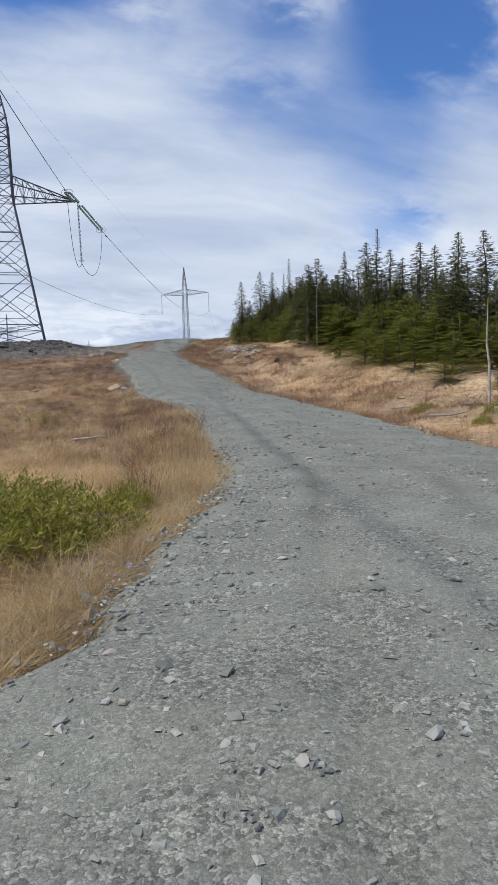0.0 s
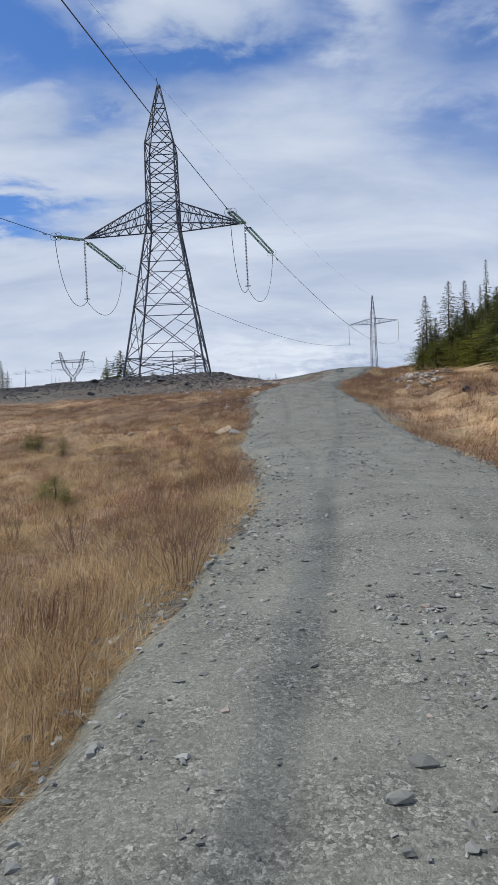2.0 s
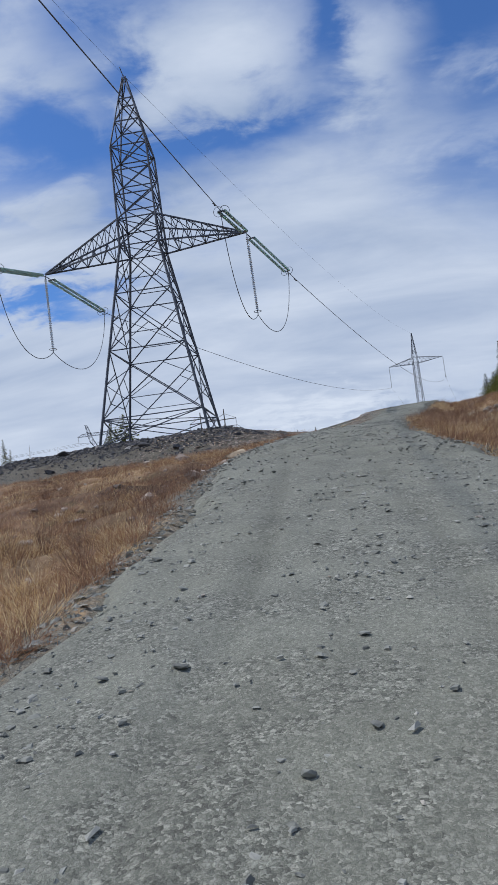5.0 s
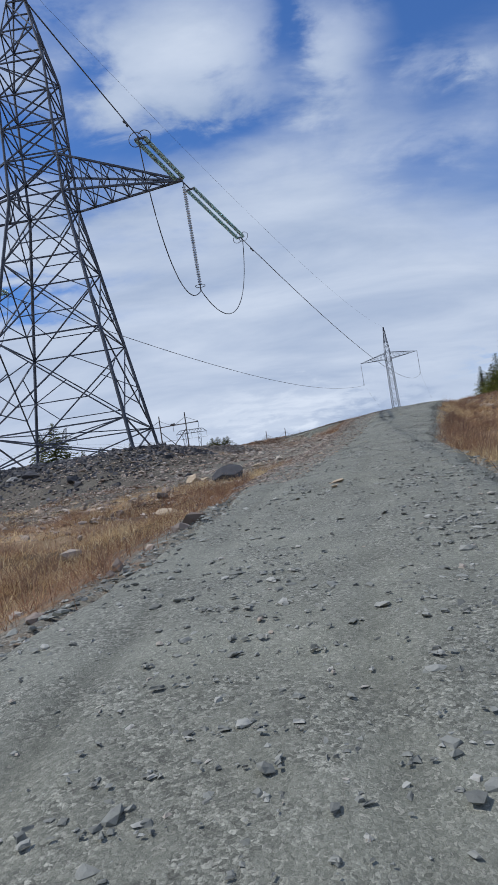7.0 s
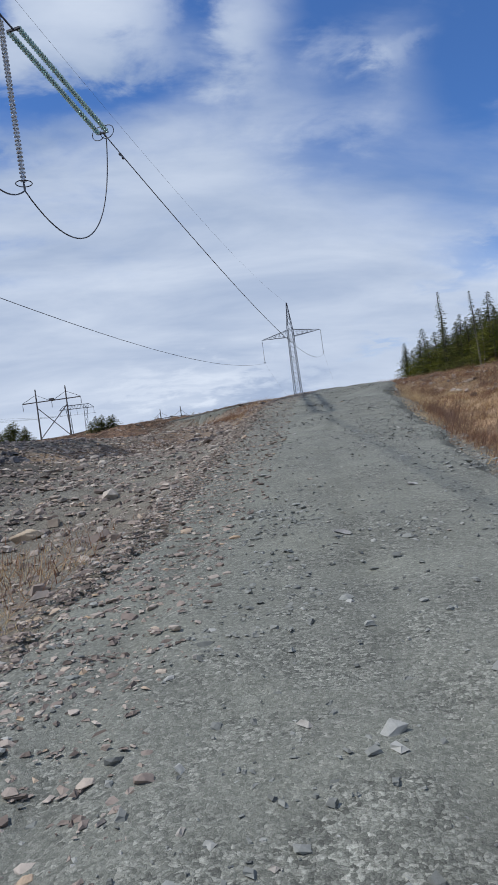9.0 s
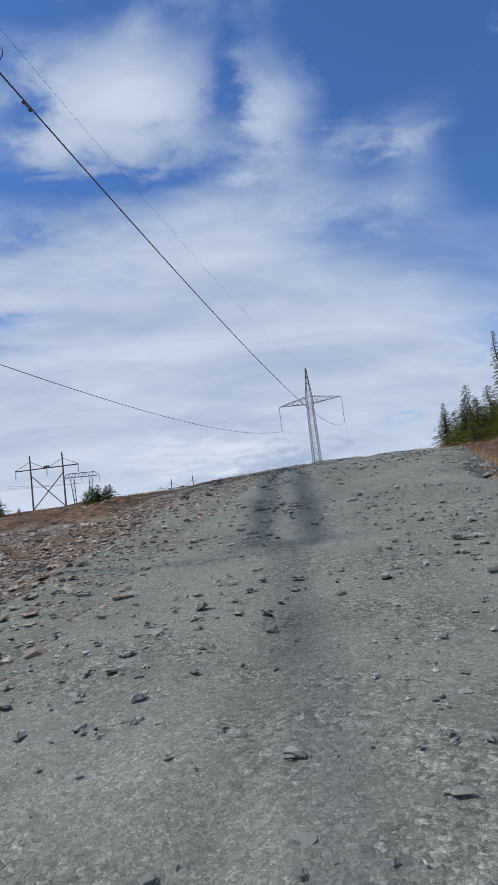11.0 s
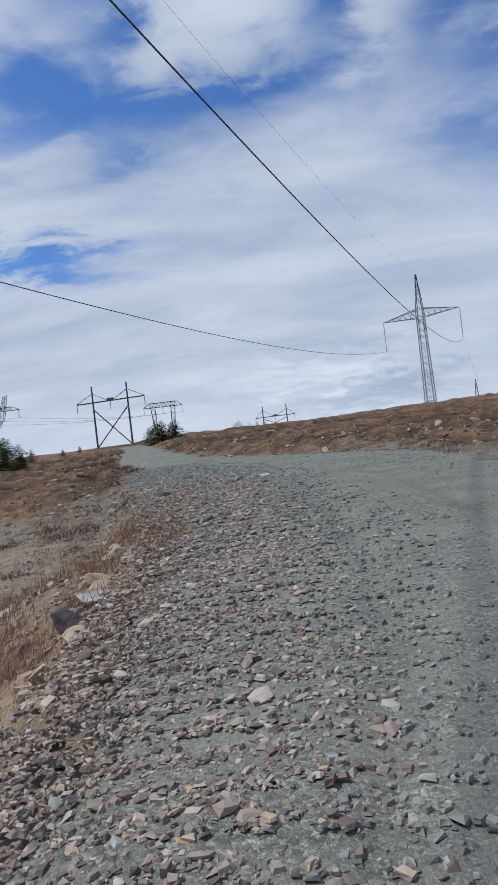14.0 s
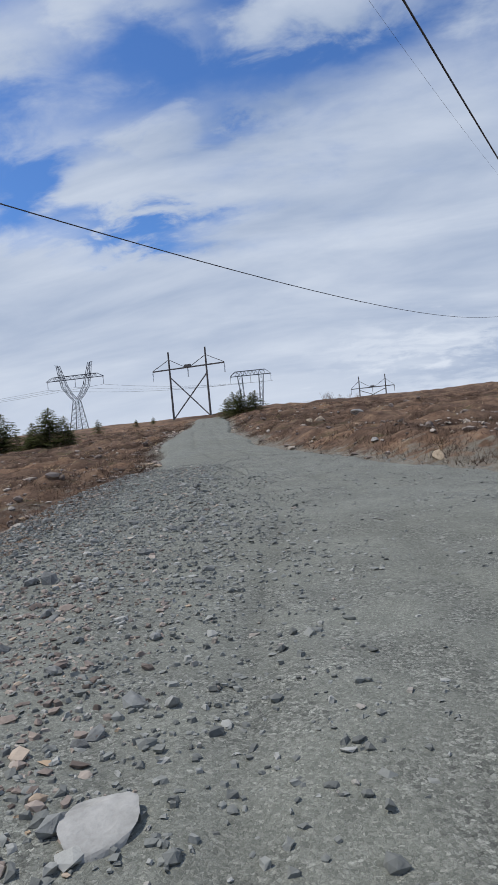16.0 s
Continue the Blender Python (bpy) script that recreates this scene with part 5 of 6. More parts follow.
for i in range(16):
    plant(SHRUBS, 3.1 + r.uniform(-1.3, 1.3), 43.0 + r.uniform(-2.5, 2.5), tall=r.uniform(0.5, 0.9), wide=1.4, seed=720 + i)
for i in range(9):
    plant(SHRUBS, -56.5 + r.uniform(-5, 3), 200 + r.uniform(-2, 2), tall=r.uniform(1.2, 2.0), wide=1.1, seed=700 + i)

# ---- boulders and dead wood ----
def boulder(x, y, size, seed, mat, label, flat=0.6, sink=0.36, lift=None):
    """An angular rock with chipped faces, resting in the ground."""
    r = random.Random(seed)
    bm = bmesh.new()
    bmesh.ops.create_icosphere(bm, subdivisions=4, radius=0.5)
    planes = [(Vector((r.uniform(-1, 1), r.uniform(-1, 1), r.uniform(-0.8, 1))).normalized(), r.uniform(0.2, 0.38)) for _ in range(13)]
    for v in bm.verts:
        for n, d in planes:
            over = v.co.dot(n) - d
            if over > 0:
                v.co -= n * over * 0.97
        v.co += v.co.normalized() * (noise.noise(v.co * 5 + Vector((seed, 0, 0))) * 0.03)
        v.co.x *= size * 1.15
        v.co.y *= size * 0.9
        v.co.z *= size * flat
    me = bpy.data.meshes.new("boulder")
    bm.to_mesh(me)
    bm.free()
    me.materials.append(mat)
    ob = tagged(new("boulder", me), label, "rock")
    z = ground_z(x, y) if lift is None else lift
    side, kk = from_road([x], [y])
    if lift is None and abs(side[0]) < 1.12 * CW[kk[0]]:
        z = max(z, on_road(x, y) - 0.06)       # on the track's shoulder
    ob.matrix_basis = pose(x, y, z + size * flat * (0.5 - sink) * 0.8, r.uniform(-12, 12), r.uniform(-12, 12), r.uniform(0, 360))
    return ob


def on_road(x, y):
    s, kk = from_road([x], [y])
    return float(road_height(s / CW[kk], kk)[2][0])


TAN, GREY = "angular tan boulder lying in the brown grass", "rough grey boulder with pale lichen"
# the DARKROCK piece at (-16.4, 99.9) stands in for a dark gap between boulders
for i, (x, y, s, m, f) in enumerate([(-36.6, 73.2, 1.5, DARKROCK, 0.6), (-27.0, 70.6, 1.3, DARKROCK, 0.6), (-29.0, 71.5, 0.8, GREYROCK, 0.5), (2.4, 43.6, 0.9, DARKROCK, 0.6), (3.6, 42.2, 0.7, DARKROCK, 0.5), (-5.8, 34.3, 1.15, TANROCK, 0.6), (-5.0, 33.2, 0.55, GREYROCK, 0.6), (-4.6, 31.6, 0.45, GREYROCK, 0.6), (-9.0, 46.6, 1.0, TANROCK, 0.3), (-11.4, 55.2, 0.6, TANROCK, 0.5), (-14.0, 64.4, 1.25, DARKROCK, 0.9),
                                      (-16.2, 66.4, 0.9, TANROCK, 0.7), (-15.4, 65.6, 0.6, TANROCK, 0.6), (-15.6, 67.6, 1.1, GREYROCK, 0.5), (-17.3, 68.2, 0.8, DARKROCK, 0.6)] + [(-13.7, 66.6, 0.6, TANROCK, 0.5), (-16.6, 100.6, 0.75, GREYROCK, 0.35), (-15.7, 99.2, 0.46, TANROCK, 0.7), (-15.9, 98.95, 0.4, TANROCK, 0.7), (-16.4, 99.9, 0.5, DARKROCK, 0.7), (-16.0, 99.5, 0.42, TANROCK, 0.6), (-17.7, 102.4, 0.45, TANROCK, 0.6), (-17.0, 101.9, 0.6, GREYROCK, 0.4), (-17.2, 101.4, 0.4, TANROCK, 0.6), (-16.9, 100.9, 0.4, TANROCK, 0.6),
                                      (-17.6, 103.2, 0.5, TANROCK, 0.4)] + [(-30.4, 140.9, 1.5, GREYROCK, 0.6), (-33.0, 141.6, 1.4, TANROCK, 0.6), (-34.2, 142.4, 1.0, TANROCK, 0.6), (-24.9, 129.0, 0.7, GREYROCK, 0.6), (-21.6, 125.0, 1.0, TANROCK, 0.7),
                                      (-26.4, 121.3, 0.6, GREYROCK, 0.5), (-19.5, 106.6, 0.6, DARKROCK, 0.5), (-18.3, 104.2, 0.7, GREYROCK, 0.3), (-12.6, 131.0, 1.1, GREYROCK, 0.6), (-10.8, 129.5, 0.8, TANROCK, 0.6)] + [(-15.2, 128.0, 0.7, TANROCK, 0.5), (-38.0, 146.0, 0.9, GREYROCK, 0.5),
                                      (-44, 134, 0.9, GREYROCK, 0.4), (-49, 143, 1.0, TANROCK, 0.4), (-35.0, 124.5, 0.8, GREYROCK, 0.4), (8.4, 23.6, 0.5, TANROCK, 0.6), (9.4, 24.4, 0.45, GREYROCK, 0.6), (7.4, 27.4, 0.5, TANROCK, 0.5), (-28.0, 66.5, 1.0, DARKROCK, 0.6), (-23.5, 69.0, 0.9, DARKROCK, 0.6), (-33.5, 68.0, 1.1, DARKROCK, 0.5)]):
    boulder(x, y, s * (0.6 if y > 118 else 0.9), 20 + i, m, {"tan_weathered_rock": TAN, "grey_lichen_rock": GREY}.get(m.name, "dark angular boulder of blasted rock"), f)
for i, (x, y, s, m) in enumerate([(-7.9, 54.02, 0.26, TANROCK), (-7.81, 53.6, 0.15, TANROCK), (3.10, 11.27, 0.15, TANROCK), (-18.34, 109.27, 0.38, DRYROCK), (-10.15, 79.9, 0.2, TANROCK), (-8.6, 66.4, 0.2, GREYROCK), (-9.3, 64.4, 0.2, GREYROCK)]):
    boulder(x, y, s, 80 + i, m, "pale flat stone bedded in the gravel track", 0.4, 0.42, on_road(x, y))


def dead_branch(x, y, length, turn, seed):
    r = random.Random(seed)
    pts = [Vector((length * t - length / 2, r.uniform(-0.05, 0.05) * length, 0.05 + 0.10 * length * t * r.uniform(0.2, 1))) for t in np.linspace(0, 1, 6)]
    pieces = [tube(pts, [0.035, 0.04, 0.035, 0.028, 0.02, 0.01], 6)]
    for _ in range(4):
        p = pts[r.choice((1, 2, 3, 4))]
        pieces.append(tube([p, p + Vector((r.uniform(-0.3, 0.3), r.uniform(-0.3, 0.3), r.uniform(0.02, 0.22))) * length * 0.6], [0.016, 0.005], 5))
    ob = tagged(new("dead_branch", mesh_from("dead_branch", *joined(*pieces), DRIFT, True)), "bleached dead branch lying on the ground", "branch", "dead branches")
    ob.matrix_basis = pose(x, y, ground_z(x, y), 0, 0, turn)
    return ob


for i, (x, y, length, turn) in enumerate([(-0.4, 13.9, 0.8, 60), (-0.2, 13.5, 0.5, 120), (-16.3, 102.6, 1.3, 20), (-16.0, 102.0, 0.9, 70), (7.6, 20.8, 1.2, 5), (8.6, 22.0, 0.9, 40), (7.2, 25.8, 1.0, -30), (-3.4, 97.0, 1.8, 35), (-3.0, 99.5, 1.6, -40), (-4.2, 95.0, 1.4, 60), (-3.6, 93.0, 1.3, 10), (6.3, 34.5, 1.3, 50), (8.0, 32.0, 1.1, -20), (-17.9, 96.2, 1.2, 65), (-2.0, 17.0, 0.8, 15)]):
    dead_branch(x, y, length, turn, 40 + i)


def stump(x, y, tall, seed):
    r = random.Random(seed)
    ob = tagged(new("tree_stump", mesh_from("tree_stump", *joined(tube([(0, 0, -0.2), (0, 0, 0.05), (0.02, 0.01, tall * 0.8), (0.03, 0, tall), (0.03, 0, tall + 0.005)], [0.20, 0.15, 0.115, 0.11, 0.001], 10)), DRIFT, False)), "pale sawn tree stump on the grassy bank", "stump", "stumps")
    ob.matrix_basis = pose(x, y, ground_z(x, y), r.uniform(-8, 8), r.uniform(-8, 8), r.uniform(0, 360))


for i, (x, y, h) in enumerate([(9.0, 20.6, 0.32), (9.9, 19.9, 0.28)]):
    stump(x, y, h, i)

# ---- loose stones ----
ico = bmesh.new()
bmesh.ops.create_icosphere(ico, subdivisions=1, radius=1.0)
ICO_V = np.array([v.co for v in ico.verts])
ICO_F = np.array([[v.index for v in f.verts] for f in ico.faces])
ico.free()


# a chipped block, narrower at the top
CHIP_V = np.array([(sx * w, sy * w * 0.9, sz * 0.62) for sz, w in ((-1, 0.72), (1, 0.5)) for sx, sy in ((-1, -1), (1, -1), (1, 1), (-1, 1))])
CHIP_F = np.array([(0, 1, 5), (0, 5, 4), (1, 2, 6), (1, 6, 5), (2, 3, 7), (2, 7, 6), (3, 0, 4), (3, 4, 7), (4, 5, 6), (4, 6, 7)])


# a splinter: four corners and a short ridge
WEDGE_V = np.array([(-1.0, -0.7, -0.5), (0.9, -0.8, -0.5), (1.0, 0.7, -0.5), (-0.9, 0.8, -0.5), (-0.45, -0.1, 0.7), (0.5, 0.1, 0.6)]) * 0.85
WEDGE_F = np.array([(0, 1, 5), (0, 5, 4), (1, 2, 5), (2, 3, 4), (2, 4, 5), (3, 0, 4)])


def scatter_stones(name, x, y, z, size, mat, label, flat=(0.35, 0.8), sink=0.25, form=(ICO_V, ICO_F)):
    """Many angular stones as one mesh: each one squashed, turned and chipped in its own way."""
    n, (ICO_V, ICO_F) = len(x), form
    v = np.repeat(ICO_V[None], n, 0) * (1 + rng.uniform(-0.28, 0.28, (n, len(ICO_V), 1)))
    v = v + rng.uniform(-0.2, 0.2, v.shape)
    v *= np.stack([rng.uniform(0.75, 1.35, n), rng.uniform(0.6, 1.0, n), rng.uniform(*flat, n)], 1)[:, None]
    tilt = rng.normal(0, 0.28, n)
    c, s = np.cos(tilt), np.sin(tilt)
    vy, vz = v[..., 1] * c[:, None] - v[..., 2] * s[:, None], v[..., 1] * s[:, None] + v[..., 2] * c[:, None]
    a = rng.uniform(0, 6.283, n)
    c, s = np.cos(a)[:, None], np.sin(a)[:, None]
    vx, vy = v[..., 0] * c - vy * s, v[..., 0] * s + vy * c
    half = (size * 0.5)[:, None]
    verts = np.stack([vx * half + x[:, None], vy * half + y[:, None], vz * half + (z + size * 0.5 * (0.5 - sink))[:, None]], -1).reshape(-1, 3)
    faces = (ICO_F[None] + (np.arange(n) * len(ICO_V))[:, None, None]).reshape(-1, 3)
    return tagged(new(name, mesh_from(name, verts, faces, mat)), label, "stones", kind="stuff")


def road_points(n, y0, y1, spread=1.1, centre_bias=0.0):
    k = np.clip(np.searchsorted(cy, rng.uniform(y0, y1, n)), 0, len(cy) - 1)
    u = rng.uniform(-spread, spread, n)
    return u, k


def off_road(n, y0, y1, side_sign, d0, d1, power=1.0):
    """Points beside the road, d0 to d1 metres past its edge."""
    k = np.clip(np.searchsorted(cy, rng.uniform(y0, y1, n)), 0, len(cy) - 1)
    d = CW[k] + d0 + (d1 - d0) * rng.uniform(0, 1, n) ** power
    x = CL[k, 0] + side_sign * d * CT[k, 1]
    y = CL[k, 1] - side_sign * d * CT[k, 0]
    return x, y


def on_gravel(u, k):
    """Road points, shaken along the way so that they fall in no rows."""
    x, y, z = road_height(u, k)
    shake = rng.uniform(-0.125, 0.125, len(u))
    return x + CT[k, 0] * shake, y + CT[k, 1] * shake, z


def patch(x, y, f, seed=0.0):
    """Uneven patches over the land, 0 to 1, about 3 / f metres across."""
    v = np.sin(f * x * 1.1 + seed + 1.6 * np.sin(f * 0.7 * y + seed)) * np.cos(f * y * 0.9 - 2 * seed + 1.3 * np.sin(f * 0.8 * x)) + 0.5 * np.sin(2.7 * f * (0.6 * x + 0.8 * y) + 3 * seed + np.sin(2.1 * f * x)) * np.cos(2.3 * f * (0.8 * x - 0.6 * y))
    return np.clip(0.5 + v * 0.4, 0, 1)


def sizes(n, middle, spread, low, high):
    return np.clip(rng.lognormal(math.log(middle), spread, n), low, high)


SMALL, TINY = (CHIP_V, CHIP_F), (WEDGE_V, WEDGE_F)
u, k = road_points(185000, -1, 128, 1.06)
across = u * CW[k]
rut = wheel_tracks(across, k, 0.3)
loose = patch(CL[k, 0] + across, CL[k, 1], 1.1, 0.4) * (1 - 0.8 * rut)
keep = rng.uniform(0, 1, len(u)) < 0.05 + 0.8 * loose ** 1.5
u, k, loose = u[keep], k[keep], loose[keep]
x, y, z = on_gravel(u, k)
scatter_stones("loose_gravel", x, y, z, sizes(len(x), 0.022, 0.4, 0.012, 0.06), STONE, "loose grey crushed stone strewn over the track", (0.3, 0.6), 0.3, TINY)
keep = rng.uniform(0, 1, len(u)) < 0.12 + 0.40 * loose
x, y, z = on_gravel(u[keep], k[keep])
scatter_stones("loose_gravel", x, y, z, sizes(len(x), 0.040, 0.3, 0.028, 0.07), STONE, "coarser loose stone strewn over the track", (0.25, 0.5), 0.36, SMALL)
keep = rng.uniform(0, 1, len(u)) < 0.015 + 0.075 * loose
x, y, z = on_gravel(u[keep], k[keep])
scatter_stones("loose_gravel", x, y, z, sizes(len(x), 0.065, 0.25, 0.05, 0.11), STONE, "fist-sized loose stone strewn over the track", (0.22, 0.5), 0.4)
u, k = road_points(1500, 0, 124, 1.0)
x, y, z = on_gravel(u, k)
keep = rng.uniform(0, 1, len(x)) < patch(x, y, 1.1, 0.4)
x, y, z = x[keep], y[keep], z[keep]
scatter_stones("loose_cobbles", x, y, z, sizes(len(x), 0.06, 0.25, 0.045, 0.10), STONE, "larger loose stones lying on the track", (0.2, 0.42), 0.4)
x, y = off_road(15000, 2, 76, -1, -0.6, 0.55, 1.2)
scatter_stones("verge_stones", x, y, height_at(x, y), sizes(len(x), 0.04, 0.5, 0.02, 0.16), STONE, "grey stones spilling off the track's edge", form=TINY)
x, y = off_road(700, 2, 76, -1, -0.35, 0.5, 1.2)
scatter_stones("verge_stones", x, y, height_at(x, y), sizes(len(x), 0.065, 0.35, 0.04, 0.17), STONE, "larger grey stones spilling off the track's edge", (0.22, 0.45), 0.42)
x, y = off_road(6500, 2, 118, 1, -0.4, 0.8, 1.4)
scatter_stones("verge_stones", x, y, height_at(x, y), sizes(len(x), 0.045, 0.5, 0.02, 0.18), STONE, "grey stones spilling off the track's edge", form=TINY)
x, y = off_road(38000, 56, 128, -1, -0.5, 9.5, 1.3)
near = from_road(x, y)
keep = (y < 106) | (np.abs(near[0]) - CW[near[1]] < 3.2 + rng.uniform(-0.8, 0.8, len(x)))
x, y = x[keep], y[keep]
scatter_stones("rubble_slope", x, y, height_at(x, y), sizes(len(x), 0.055, 0.5, 0.022, 0.2), RUBBLE, "pinkish-grey broken rubble on the slope beside the track", (0.3, 0.7), form=TINY)
x, y = off_road(6500, 57, 128, -1, 0.3, 9.5, 1.1)
near = from_road(x, y)
keep = (rng.uniform(0, 1, len(x)) < 0.25 + 0.75 * patch(x, y, 0.5, 1.2)) & ((y < 106) | (np.abs(near[0]) - CW[near[1]] < 3.2))
x, y = x[keep], y[keep]
scatter_stones("rubble_slope", x, y, height_at(x, y), sizes(len(x), 0.12, 0.4, 0.06, 0.32), RUBBLE, "larger pinkish-grey rubble on the slope beside the track", (0.3, 0.6), 0.33, SMALL)
x, y = rng.uniform(-27, -14.5, 15000), rng.uniform(60, 98, 15000)
scatter_stones("rubble_slope", x, y, height_at(x, y), sizes(len(x), 0.08, 0.5, 0.03, 0.26), RUBBLE, "broken grey rubble in the hollow below the pad", (0.25, 0.6), form=TINY)
x, y = rng.uniform(-27, -14.5, 1600), rng.uniform(60, 98, 1600)
scatter_stones("rubble_slope", x, y, height_at(x, y), sizes(len(x), 0.16, 0.4, 0.08, 0.42), RUBBLE, "larger broken rubble in the hollow below the pad", (0.25, 0.55), 0.33)
x, y = rng.uniform(-78, -20, 22000), 66 + 12 * rng.uniform(0, 1, 22000) ** 0.8
keep = rng.uniform(0, 1, len(x)) < pad_amount(x, y) * 1.4 + 0.05
x, y = x[keep], y[keep]
scatter_stones("blasted_rock_slope", x, y, height_at(x, y), sizes(len(x), 0.14, 0.5, 0.05, 0.5), DARKROCK, "dark blasted rock piled on the pad's slope", (0.35, 0.75), form=SMALL)
x, y = rng.uniform(-70, -22, 9000), rng.uniform(77, 106, 9000)
scatter_stones("pad_gravel", x, y, height_at(x, y), sizes(len(x), 0.08, 0.45, 0.04, 0.28), DARKROCK, "dark crushed rock on the tower's pad", form=TINY)
x, y = off_road(2600, 84, 130, 1, 2.5, 7.5)
keep = rng.uniform(0, 1, len(x)) < patch(x, y, 0.7, 2.0)
x, y = x[keep], y[keep]
scatter_stones("bank_stones", x, y, height_at(x, y), sizes(len(x), 0.13, 0.5, 0.05, 0.4), RUBBLE, "pale stones on the bank below the trees", (0.35, 0.7))
for n, side_sign, d1, y0, y1 in ((5200, -1, 24, 116, 178), (1500, 1, 14, 116, 178), (450, -1, 10, 36, 60)):
    x, y = off_road(n, y0, y1, side_sign, 0.3, d1, 1.5)
    keep = rng.uniform(0, 1, len(x)) < patch(x, y, 0.45, 0.8) ** 2 * 1.3
    x, y = x[keep], y[keep]
    scatter_stones("moor_stones", x, y, height_at(x, y), sizes(len(x), 0.13, 0.6, 0.04, 0.5), RUBBLE, "pale stones scattered through the brown heath", (0.3, 0.7))
u, k = road_points(50000, 82, 126, 1.0)
u = -0.02 - 1.22 * np.abs(u) ** 0.8
keep = rng.uniform(0, 1, len(u)) < (0.1 + 0.9 * step(84, 102, CL[k, 1])) * step(0.0, -0.55, u)
u, k = u[keep], k[keep]
x, y, z = on_gravel(u, k)
pink = (u < -0.35 - 0.3 * rng.uniform(0, 1, len(u))) & (y < 108 + 6 * rng.uniform(0, 1, len(u)))
for pick, mat, label in ((~pink, STONE, "coarse broken stone along the track's edge"), (pink, RUBBLE, "coarse pinkish stone along the track's edge")):
    scatter_stones("coarse_gravel", x[pick], y[pick], np.maximum(z, height_at(x, y))[pick], sizes(int(pick.sum()), 0.036, 0.4, 0.016, 0.07), mat, label, (0.3, 0.7), form=SMALL)

u, k = road_points(7000, 100, 127, 1.0)
u = -0.05 - 1.1 * np.abs(u) ** 0.9
x, y, z = on_gravel(u, k)
keep = rng.uniform(0, 1, len(x)) < 0.2 + 0.8 * patch(x, y, 0.9, 1.7)
x, y, z = x[keep], y[keep], z[keep]
brown = (u[keep] < -0.3 - 0.25 * rng.uniform(0, 1, len(x))) & (y < 112)
for pick, mat, label in ((~brown, STONE, "broken grey stones the size of a hand beside the track"), (brown, RUBBLE, "broken brown stones the size of a hand beside the track")):
    scatter_stones("coarse_gravel", x[pick], y[pick], np.maximum(z, height_at(x, y))[pick], sizes(int(pick.sum()), 0.046, 0.38, 0.03, 0.12), mat, label, (0.3, 0.65), 0.34)
x, y = off_road(3600, 86, 118, -1, -0.5, 5.0, 1.0)
keep = rng.uniform(0, 1, len(x)) < 0.15 + 0.85 * patch(x, y, 0.8, 2.6)
x, y = x[keep], y[keep]
scatter_stones("rubble_slope", x, y, height_at(x, y), sizes(len(x), 0.07, 0.5, 0.035, 0.28), RUBBLE, "brown broken stones lying on the bare soil slope", (0.3, 0.7), 0.36)
u, k = road_points(34000, 56, 112, 1.0)
u = -0.45 - 0.75 * np.abs(u) ** 0.7
x, y, z = on_gravel(u, k)
scatter_stones("shoulder_gravel", x, y, np.maximum(z, height_at(x, y)), sizes(len(x), 0.030, 0.42, 0.015, 0.065), RUBBLE, "pinkish broken gravel on the track's shoulder", (0.3, 0.65), 0.32, TINY)
u, k = road_points(2400, 60, 126, 1.0)
u = -0.40 - 0.8 * np.abs(u) ** 0.8
x, y, z = on_gravel(u, k)
scatter_stones("shoulder_gravel", x, y, np.maximum(z, height_at(x, y)), sizes(len(x), 0.07, 0.3, 0.05, 0.14), RUBBLE, "larger broken stones on the track's shoulder", (0.25, 0.5), 0.38)

# single rocks: the pile below the trees and the bank of coarse stone
ROCK_FORMS = {}


def rock_form(mat, i):
    """One of six angular rock meshes about a metre across."""
    if (mat.name, i) not in ROCK_FORMS:
        r = random.Random(600 + i)
        v = [Vector(q) * r.uniform(0.72, 1.15) * 0.5 for q in ICO_V]
        v = [Vector((q.x * 1.2, q.y * 0.85, q.z * r.uniform(0.5, 0.75))) for q in v]
        ROCK_FORMS[mat.name, i] = mesh_from("rock", v, ICO_F, mat)
    return ROCK_FORMS[mat.name, i]


def rock_heap(name, label, mat, spots):
    """A heap of single rocks: (x, y, z, size) each."""
    cx, cy_, cz = spots[0][:3]
    ob = tagged(thing(name, cx, cy_, cz), label, "rocks")
    for x, y, z, size in spots:
        rock = new("rock", rock_form(mat, int(rng.integers(6))))
        rock.parent = ob
        rock.matrix_basis = Matrix.Translation((-cx, -cy_, -cz)) @ pose(x, y, z + size * 0.08, rng.normal(0, 16), rng.normal(0, 16), rng.uniform(0, 360)) @ Matrix.Diagonal((size, size, size, 1))
    return ob


along = rng.uniform(0, 1, 290) ** 0.8
x, y = 0.7 - 2.9 * along + rng.normal(0, 0.55, 290), 47.5 + 15.0 * along + rng.normal(0, 1.2, 290)
rock_heap("rock_pile", "pale broken rocks piled on the bank below the trees", PALEROCK, list(zip(x, y, height_at(x, y) + 0.1, sizes(290, 0.27, 0.35, 0.14, 0.5))))
u, k = road_points(300, 102, 124, 1.0)
u = -0.28 - 0.9 * np.abs(u)
x, y, z = on_gravel(u, k)
rock_heap("stone_bank", "bank of broken grey stone along the track's edge", BANKROCK, list(zip(x, y, np.maximum(z, height_at(x, y)), sizes(300, 0.11, 0.3, 0.07, 0.22))))
x, y = off_road(280, 58, 108, -1, 0.8, 8.0)
rock_heap("rubble_bank", "angular pinkish rubble lying below the track's edge", PALEROCK, list(zip(x, y, height_at(x, y), sizes(280, 0.19, 0.35, 0.1, 0.45))))

